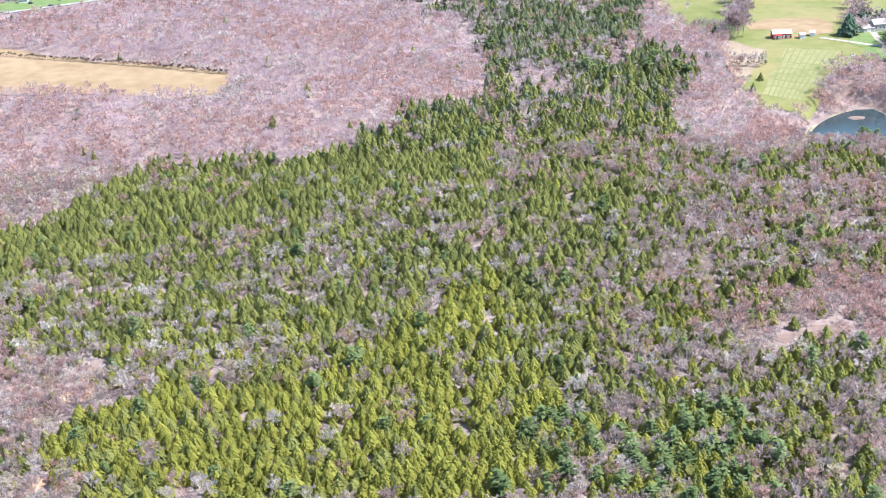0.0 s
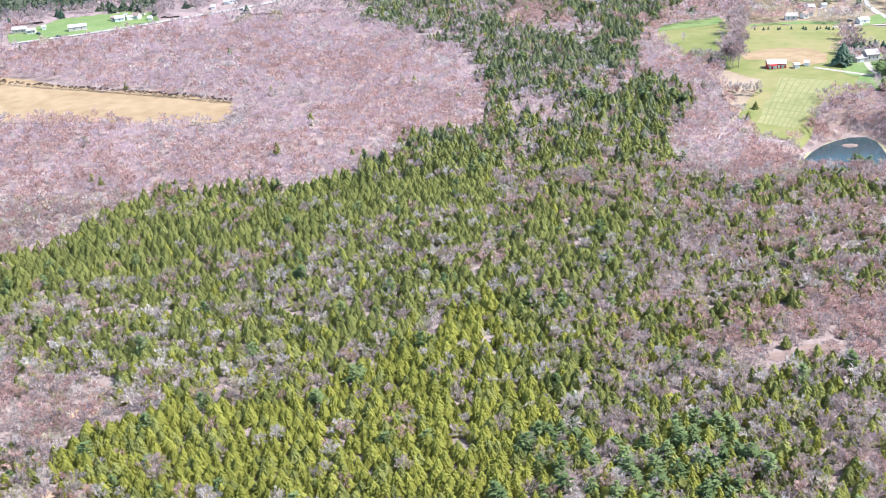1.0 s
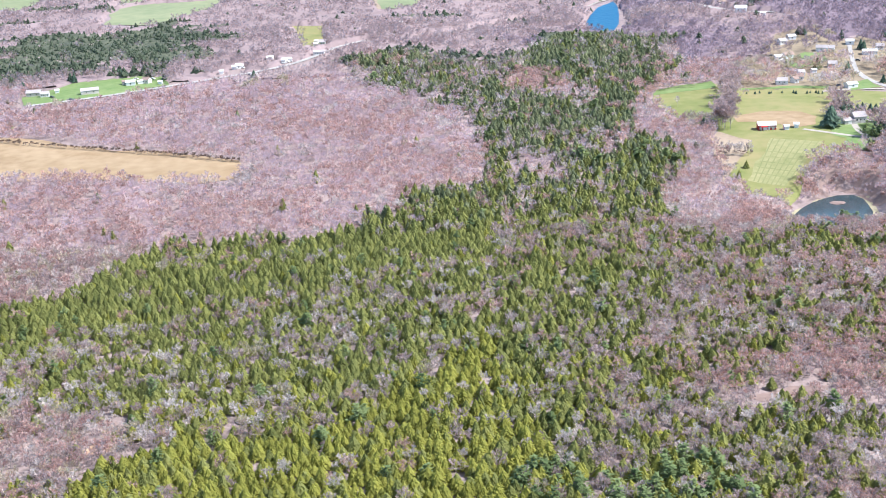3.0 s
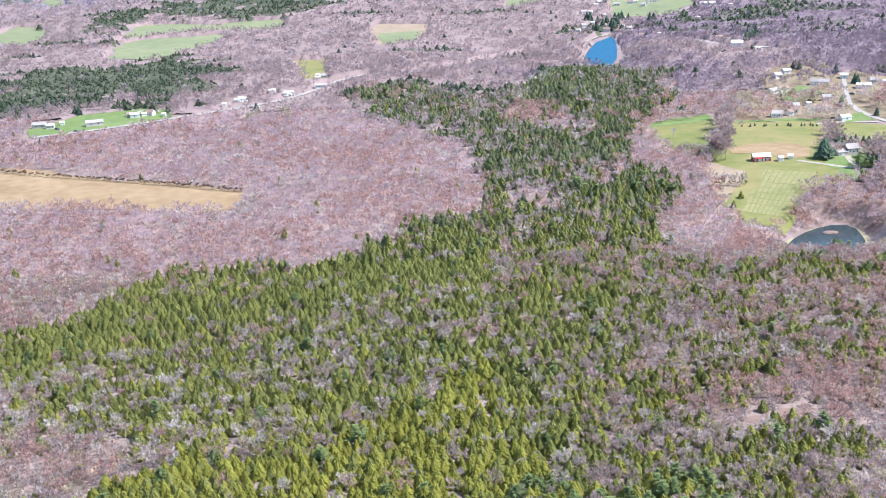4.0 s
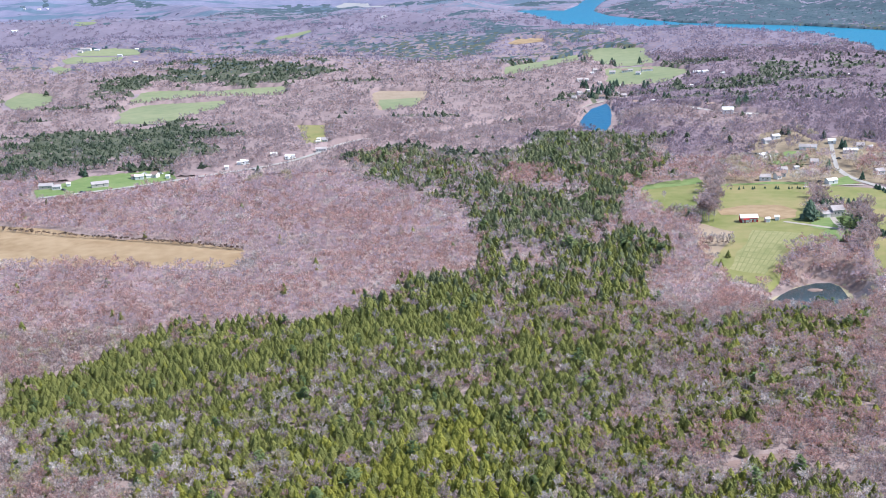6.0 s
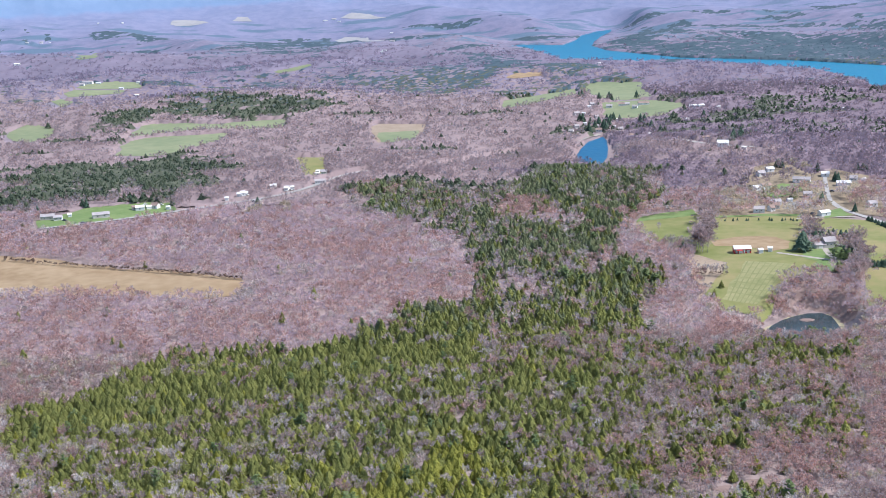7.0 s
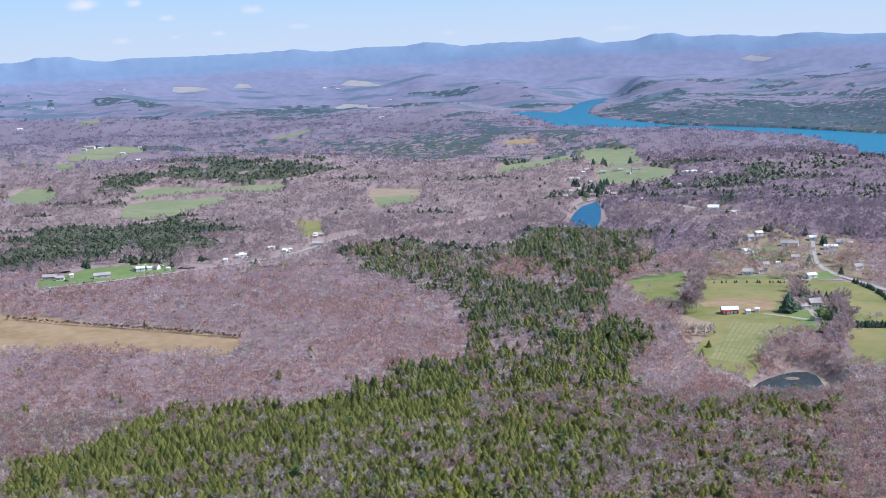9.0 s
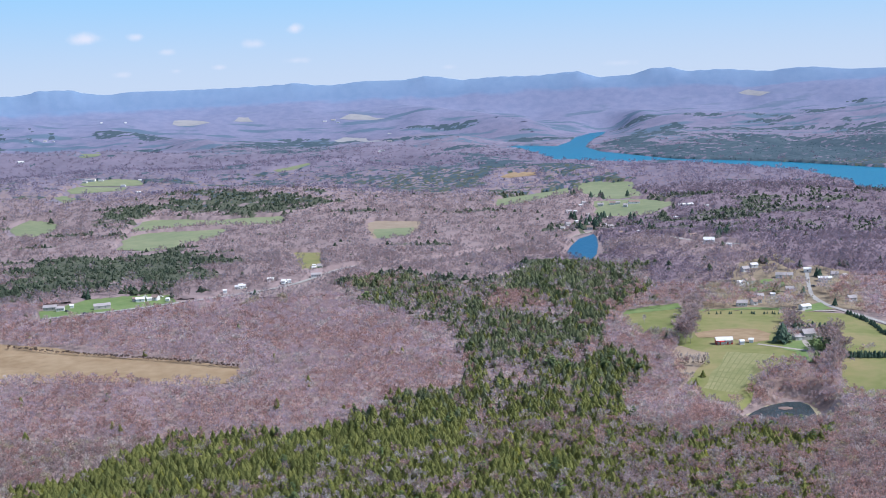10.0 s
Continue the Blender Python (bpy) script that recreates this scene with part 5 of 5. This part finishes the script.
def canopy():
    """The closed crowns of the far woods: one uneven surface just under the tree tops, open over fields, roads and water."""
    rng = np.random.default_rng(23)
    rows, cols = 400, 310
    u, v = np.meshgrid(np.linspace(-1, 1, cols), np.geomspace(1010, 4120, rows))
    y = (v * (1 + rng.uniform(-0.0014, 0.0014, v.shape))).ravel()
    x = 4 + (u.ravel() + rng.uniform(-0.4, 0.4, len(y)) * 2 / cols) * (0.39 * (y + 107) + 14)
    free = clear(x, y, 0, 4400, rng) & ~inside(VILLAGE, x, y) & ~inside(C_BELT, x, y)
    con, _, _ = sort_trees(x, y, rng)
    top = 3.6 + 1.9 * rng.uniform(size=len(y)) + 1.8 * (blot(x, y, 26, 51) - 0.5) + 0.8 * con
    top *= np.clip((y - 1000) / 120, 0.3, 1) * np.clip(1 - (y - 3500) / 1200, 0.25, 1)
    z = land(x, y) + np.where(free, top, -1.5)
    i, j = np.meshgrid(np.arange(rows - 1), np.arange(cols - 1), indexing="ij")
    a = (i * cols + j).ravel()
    quads = np.stack([a, a + 1, a + cols + 1, a + cols], -1)
    quads = quads[free[quads].any(1)]
    tris = np.concatenate([quads[:, [0, 1, 2]], quads[:, [0, 2, 3]]])
    # past about two kilometres, crowns with haze painted into their colour
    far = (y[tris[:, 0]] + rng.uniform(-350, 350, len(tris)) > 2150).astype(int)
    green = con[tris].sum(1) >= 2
    # where the crowns take the darker colour with painted shade
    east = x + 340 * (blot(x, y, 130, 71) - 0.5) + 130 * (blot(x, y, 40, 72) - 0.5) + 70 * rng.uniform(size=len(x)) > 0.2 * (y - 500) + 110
    me = mesh_from("bare_wood", np.column_stack([x, y, z]), tris, [M["canopy_bare"], M["canopy_haze"], M["canopy_green"], M["canopy_haze_teal"], M["litter"], M["canopy_shade"]], np.where(green, 2 + far, np.where(y[tris[:, 0]] + rng.uniform(-250, 250, len(tris)) > 3300, 4, np.where((far == 0) & east[tris[:, 0]], 5, far))), smooth=True, chance=rng.uniform(size=len(x)))
    tagged(new("bare_wood", me), "closed crowns of leafless far woods, haze painted into their colour", "forest", kind="stuff")


STANDS = [  # outline, share of conifers, kind (0 bright, 1 green, 2 pine)
    (C_BELT, 0.52, 1), (C_THIN, 0.46, 1), (C_LOW, 0.62, 1), (C_EDGE, 0.66, 1), (C_MIXED, 0.65, 1), (C_LEFT, 0.62, 1), (C_CORNER, 0.16, 1), (C_SPARSE, 0.74, 1), (C_BARE, 0.05, 1),
    (C_DARK, 0.9, 1), (C_BRIGHT, 0.94, 0), (C_PINES, 0.8, 2),
    (C_BELT_WEST, 0.7, 1), (C_BELT_SOUTH, 0.7, 1), (C_BELT_NORTH, 0.7, 1), (C_BELT_EAST, 0.7, 1), (C_TONGUE, 0.7, 1), (C_TONGUE_LOW, 0.74, 1),
    (B_HOLLOW, 0.1, 1), (B_ROSY, 0.14, 1), (B_ROSY_EAST, 0.06, 1), (B_GREY, 0.12, 1),
    (C_CLUMP, 0.95, 1), (C_NORTHWEST, 0.9, 1), (C_RIDGE, 0.88, 1), (C_CENTRE, 0.6, 1), (C_INLET, 0.6, 1), (C_MEADOW, 0.6, 1),
    (C_EAST, 0.5, 1), (C_POINT, 0.8, 1), (C_EASTSTRIP, 0.2, 1), (C_FARWEST, 0.65, 1), (C_FARMID, 0.6, 1), (C_SPRUCE_ROW, 0.8, 1),
    (D_ROWS, 0.8, 1), (D_GROVE, 0.8, 1), (D_BLUE, 0.6, 1), (D_COVE, 0.6, 1), (D_COVE_LOW, 0.6, 1), (D_WEST, 0.6, 1), (D_LINE, 0.6, 1), (D_KNOLL, 0.6, 1), (D_SLOPE, 0.6, 1), (D_SLOPE_EAST, 0.6, 1), (D_BEHIND, 0.6, 1), (D_BEHIND_EAST, 0.6, 1),
]


def sort_trees(x, y, rng):
    """Which of the places hold a conifer, and of what kind."""
    share, kind = np.where(y < 268, 0.35, np.where(y < 1000, 0.003, np.where(y < 2000, 0.012, 0.0))), np.ones(len(x), int)
    d = np.hypot(x, y)
    wave = np.clip(d / 24, 18, 130)
    near = d < 900
    wx = x + np.where(near, np.where(y < 400, 32, 14) * (blot(x, y, 18, 5) - 0.5), wave * (blot(x, y, 55, 5) + blot(x, y, 20, 15) - 1.0))
    wy = y + np.where(near, np.where(y < 400, 36, 22) * (blot(x, y, 18, 6) - 0.5), 1.6 * wave * (blot(x, y, 55, 6) + blot(x, y, 20, 16) - 1.0))
    for poly, part_of, k in STANDS:
        w = inside(poly, wx, wy)
        share[w], kind[w] = part_of, k
    wide = np.clip(d / 700, 1, 5)
    patch = 0.6 * blot(x / wide, y / wide / wide ** 0.3, 11, 1) + 0.4 * blot(x / wide, y / wide / wide ** 0.3, 34, 2)
    chance = np.clip(share + (patch - 0.5) * 1.5 * np.sqrt(np.clip(share * (1 - share), 0, 1)) * 1.2 * (share > 0.1), 0, 1)
    is_conifer = rng.uniform(size=len(x)) < chance
    rim = (y > 3300) & (share < 0.1)
    is_conifer |= rim & (blot(x / 2.6, y, 75, 9) > 0.75) & (rng.uniform(size=len(x)) < 0.7)
    is_conifer |= (y > 1250) & (y < 3300) & (share < 0.1) & (blot(x / 2.2, y, 45, 10) > 0.83) & (rng.uniform(size=len(x)) < 0.6)
    swap = rng.uniform(size=len(x))
    mellow = np.clip((430 - y) / 150, 0.04, 0.32) * (0.4 + 1.2 * blot(x, y, 22, 12))  # more yellow-green towards the bright stand
    kind = np.where((kind == 0) & (swap < 0.2), 1, np.where((kind == 1) & (swap < mellow), 0, kind))
    kind = np.where((kind == 2) & (swap < 0.72), np.where(swap < 0.5, 0, 1), kind)
    kind = np.where((kind < 2) & (rng.uniform(size=len(x)) < 0.015), 2, kind)
    return is_conifer, kind, share


BARKS = ("bark", "bark_lilac", "bark_cream", "bark_rosy")
FAR_BARKS = ("bark_far", "bark_far_rosy", "bark_shade", "bark_far_rosy")


def forest():
    rng = np.random.default_rng(7)
    bands = [  # from, to, spacing, needle sprays, spray size, boughs, tiers, limbs, twigs, fan length, size, twig materials, needle materials
        (268, 580, 3.2, 56, 0.75, 7, 5, 9, 7, 1.5, 1.0, BARKS, ("needle_bright", "needle", "pine")),
        (580, 1000, 4.2, 26, 1.0, 6, 4, 7, 6, 1.8, 1.06, ("bark", "bark_wide", "bark_cream", "bark_rosy"), ("needle", "needle_cool", "pine")),
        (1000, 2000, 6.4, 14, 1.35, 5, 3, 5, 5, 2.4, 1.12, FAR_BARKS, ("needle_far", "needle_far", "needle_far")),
        # far band: twigs and needles both carry painted haze
        (2000, 3500, 10.0, 4, 2.0, 5, 2, 4, 3, 3.4, 1.1, ("bark_haze",) * 4, ("needle_haze", "needle_haze", "needle_haze")),
        (-170, 246, 8.0, 18, 1.9, 5, 3, 6, 5, 2.2, 1.1, BARKS, ("needle_bright", "needle", "pine")),  # the wood goes on below the flight
    ]
    bands.append((1000, 1190, 4.5, 22, 1.05, 6, 4, 6, 5, 2.0, 1.1, ("bark", "bark_far", "bark_cream", "bark_rosy"), ("needle", "needle_cool", "pine")))  # the belt runs on past the kilometre
    canopy()
    for n, (y0, y1, step, sprays, leaf, boughs, tiers, limbs, twigs, fan, big, barks, needles) in enumerate(bands):
        x, y = plant(y0, y1, step, rng)
        con, kind, share = sort_trees(x, y, rng)
        size = big * rng.uniform(0.72, 1.2, len(x))
        if n == 1:  # the olive conifers give way to grey-green ones
            kind = np.where((kind == 1) & (rng.uniform(size=len(x)) < np.clip((800 - y) / 220, 0.1, 1)), 0, kind)
        belt = inside(C_BELT, x, y)
        if n in (2, 5):
            keep = belt if n == 5 else ~belt
            x, y, con, kind, size, share = x[keep], y[keep], con[keep], kind[keep], size[keep], share[keep]
        size = np.where(inside(VILLAGE, x, y), size * 1.4, np.where(con & (n == 2), size * 1.3, np.where(con & (n == 0), size * 0.93, size)))
        if n < 2 or n == 5:  # broadleaf crowns are wider and stand farther apart
            dense = np.logical_or.reduce([inside(p, x, y) for p in (C_MIXED, C_DARK, C_BRIGHT, C_BELT)])
            keep = con | (rng.uniform(size=len(x)) < np.where(dense, 0.5, 0.74))
            x, y, con, kind, size, share = x[keep], y[keep], con[keep], kind[keep], size[keep], share[keep]
            size = np.where(con, size * (1.06 if n == 0 else 1.16), size * (0.84 if n == 0 else 0.88))
        lone = (y < NEAR_TREES) if n == 0 else np.zeros(len(x), bool)
        fat = 1.0 + 0.25 * (y0 >= 1000 and n != 5) + 0.35 * (y0 >= 2000)
        for k, words in enumerate(("yellow-green conifer wood", "dark green conifer wood", "blue-green pine wood")):
            w = con & (kind == k) & ~lone
            if not w.any():
                continue
            if k == 2 and n in (0, 1, 5):
                kinds = [pine_tree(rng, 230 - 90 * min(n, 1), 7.4, 2.9, 0.8 + 0.5 * min(n, 1)) for _ in range(6)]
            else:
                kinds = [cone_tree(rng, sprays, rng.uniform(4.6, 6.4), rng.uniform(2.05, 2.8) * fat, leaf, boughs, tiers) for _ in range(8)]
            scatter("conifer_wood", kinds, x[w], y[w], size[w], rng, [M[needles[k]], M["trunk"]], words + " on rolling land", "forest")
        w = ~con & ~lone
        if n in (2, 3):  # crowns that stand above the rest
            w &= rng.uniform(size=len(x)) < np.where(y < 1300, 0.5, 0.25) * np.where(share > 0.4, 0.35, 1)
        if n == 3:  # thinning out into the smooth far slopes
            w &= rng.uniform(size=len(x)) < np.clip((3550 - y) / 1100, 0, 1)
        hue = 0.4 * blot(x, y, 60, 8) + 0.6 * rng.uniform(size=len(x))
        far_hue = np.where(x < 40, 0.12, 0.0)
        tint = np.digitize(hue + far_hue * (n > 0), [0.44, 0.66, 0.73]) if n < 2 or n == 5 else np.digitize(hue, [0.5, 2, 3])
        if n == 2:  # east of the lake, crowns with shade painted into their colour
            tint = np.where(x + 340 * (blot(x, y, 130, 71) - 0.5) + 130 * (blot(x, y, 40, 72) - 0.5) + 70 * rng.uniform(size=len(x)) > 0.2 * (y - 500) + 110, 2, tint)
        if n == 1:  # the wide wood beyond the conifers is evenly lilac
            tint = np.where(((x < 60) | (y > 640)) & ((tint == 2) | ((tint == 0) & (rng.uniform(size=len(x)) < 0.6))), 1, tint)
        if n < 2:  # brown brush round the farm, tan and grey trees in the village
            tint = np.where((x > 110) & (y > 470) & (rng.uniform(size=len(x)) < 0.25), 3, tint)
            tint = np.where(inside(VILLAGE, x, y), rng.integers(0, 4, len(x)), tint)
            tint = np.where(inside(C_CORNER, x, y), rng.choice([0, 0, 1, 2, 3, 3], len(x)), tint)
            tint = np.where(inside(RED_BRUSH, x, y) | inside(C_BARE, x, y) & (rng.uniform(size=len(x)) < 0.6) | inside(B_ROSY, x, y) | inside(B_ROSY_EAST, x, y), 3, tint)
        if n == 0:
            tint = np.where((x > 45) & (tint == 0) & (rng.uniform(size=len(x)) < 0.55), 1, tint)
        kinds = [bare_tree(rng, limbs, twigs, rng.uniform(6.6, 8.6), rng.uniform(2.5, 3.5) * fat, fan) for _ in range(10)]
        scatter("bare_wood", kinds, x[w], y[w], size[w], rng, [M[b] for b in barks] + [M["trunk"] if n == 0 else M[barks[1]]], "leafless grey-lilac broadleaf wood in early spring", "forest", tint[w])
        if n == 0:
            lone_trees(x[lone], y[lone], con[lone], kind[lone], size[lone], tint[lone], rng)


NEAR_TREES = 277.0


def lone_trees(x, y, con, kind, size, tint, rng):
    """The trees that the camera passes nearest, each one a thing with trunk and crown."""
    z = land(x, y)
    for i in range(len(x)):
        k = int(kind[i]) if con[i] else 3 + int(tint[i])
        single_tree(k, x[i], y[i], z[i], size[i], rng)


LOOKS = [  # name, crown material, label, category
    ("conifer_tree", "needle_bright", "yellow-green conifer in a dense stand", "conifer tree"),
    ("conifer_tree", "needle", "dark green conifer with drooping boughs", "conifer tree"),
    ("pine_tree", "pine", "blue-green pine with layered boughs", "pine tree"),
    ("bare_tree", "bark", "leafless grey broadleaf tree", "bare tree"),
    ("bare_tree", "bark_lilac", "leafless lilac-brown broadleaf tree", "bare tree"),
    ("bare_tree", "bark_cream", "budding cream-coloured broadleaf tree", "bare tree"),
    ("bare_tree", "bark_rosy", "red-budded leafless broadleaf tree", "bare tree"),
    ("spruce_tree", "spruce", "dark blue-green spruce", "conifer tree"),
    ("shrub", "brush", "low brown leafless brush", "shrub"),
    ("shrub", "bark_rosy", "low red-brown leafless brush", "shrub"),
]
STOCK = {}


def single_tree(k, x, y, z, size, rng, label="", group="trees of the near wood", stout=1.0):
    name, mat, words, cat = LOOKS[k]
    if k not in STOCK:
        make = {0: lambda: cone_tree(rng, 90, 7.6, 2.3, 0.7, 8, 6), 1: lambda: cone_tree(rng, 90, 7.6, 2.25, 0.7, 8, 6),
                7: lambda: cone_tree(rng, 110, 8.2, 2.2, 0.62, 8, 7), 2: lambda: pine_tree(rng, 330, 9.4, 3.5, 0.78)}.get(k, lambda: bare_tree(rng, 11, 9, 8.0, 2.9, 1.35))
        STOCK[k] = []
        for _ in range(5):
            cv, cf, (sv, sf) = make()
            STOCK[k].append((mesh_from("crown", cv, cf, [M[mat]]), mesh_from("trunk", sv, sf, [M["trunk"]])))
    crown, trunk = STOCK[k][int(rng.integers(5))]
    top = tagged(new(name), label or words, cat, group)
    top.matrix_basis = pose(x, y, z, 0, 0, rng.uniform(0, 360)) @ Matrix.Diagonal((size * stout, size * stout, size, 1))
    for n, me in (("crown", crown), ("trunk", trunk)):
        new(n, me).parent = top


def farm_trees():
    """Trees and hedges that stand by themselves on the farms."""
    rng = np.random.default_rng(11)
    rows = [  # places, look, size, breadth, label
        (SHOW_PINES, 2, 1.0, 1.0, "tall blue-green pine above bare woods"), (DARK_TREES, 1, 1.0, 1.15, "dark green conifer at the wood's edge"),
        (LAKE_TREES, 7, 1.7, 1.3, "dark evergreen between lakeside houses"), (FIELD_SHADE_ROW, 8, 0.42, 1.5, "low brown brush added for the shade line along a hayfield"), (ROW_BRUSH, 8, 0.28, 1.6, "low brown brush under a row of bare trees"), (FARM_PINES[:1], 7, 1.75, 1.8, "large dark spruce beside the pasture"), (FARM_PINES[1:4], 7, 1.0, 1.5, "dark evergreen by the farm"),
        (FARM_PINES[4:], 2, 1.1, 1.1, "green pine beside the farm drive"), (SPRUCES, 7, 1.0, 1.3, "dark spruce beside village yards"), (DARK_HOUSE, 7, 1.2, 1.4, "dark round evergreen beside the farmhouse"), (CREAM_TREES, 5, 1.3, 1.1, "budding cream-brown tree in a yard"), (HOUSE_ROW, 7, 0.85, 1.5, "small evergreen in a windbreak row"),
        (HEDGE_ROW, 7, 0.62, 1.4, "clipped evergreen in a drive-side hedge"), (ROAD_ROW, 7, 0.5, 1.6, "dark evergreen beside the road"),
        (EDGE_SHRUBS, 7, 0.32, 1.3, "small dark evergreen shrub in the pasture"), (BARE_COLUMN, 4, 1.9, 1.15, "tall leafless tree in a field row"),
        (STRIP_TREES, 4, 1.0, 0.8, "leafless tree in a field-side row"), (BARE_ROW, 3, 1.05, 0.6, "thin leafless tree beside a stone row"), (BARE_ROW_B, 3, 1.1, 0.7, "thin leafless tree at the pasture's edge"),
        (BARE_HOUSE, 4, 1.7, 1.1, "large leafless tree near the farmhouse"), ([(221, 603), (224, 600), (228, 602), (224, 607)], 2, 0.85, 1.25, "bushy green pine on the pond bank"), (POND_SHRUBS, 1, 0.7, 1.4, "green shrub beside the pond"),
    ]
    spots = [(x, y) for x, y in rng.uniform((205, 628), (285, 700), (150, 2)) if inside(BRUSH, x, y) and near_line(POND, np.array(x), np.array(y)) > 9]
    rows.append((spots, 9, 0.5, 1.1, "low red-brown brush above the pond"))
    for places, k, size, stout, label in rows:
        for x, y in (places if size < 1.6 or k < 3 or k == 7 else [(x + a, y + b) for x, y in places for a, b in ((0, 0), (3.2, -2.6))]):
            single_tree(k, x, y, height(x, y), size * rng.uniform(0.85, 1.15), rng, label, "farm trees", stout)


forest()
farm_trees()
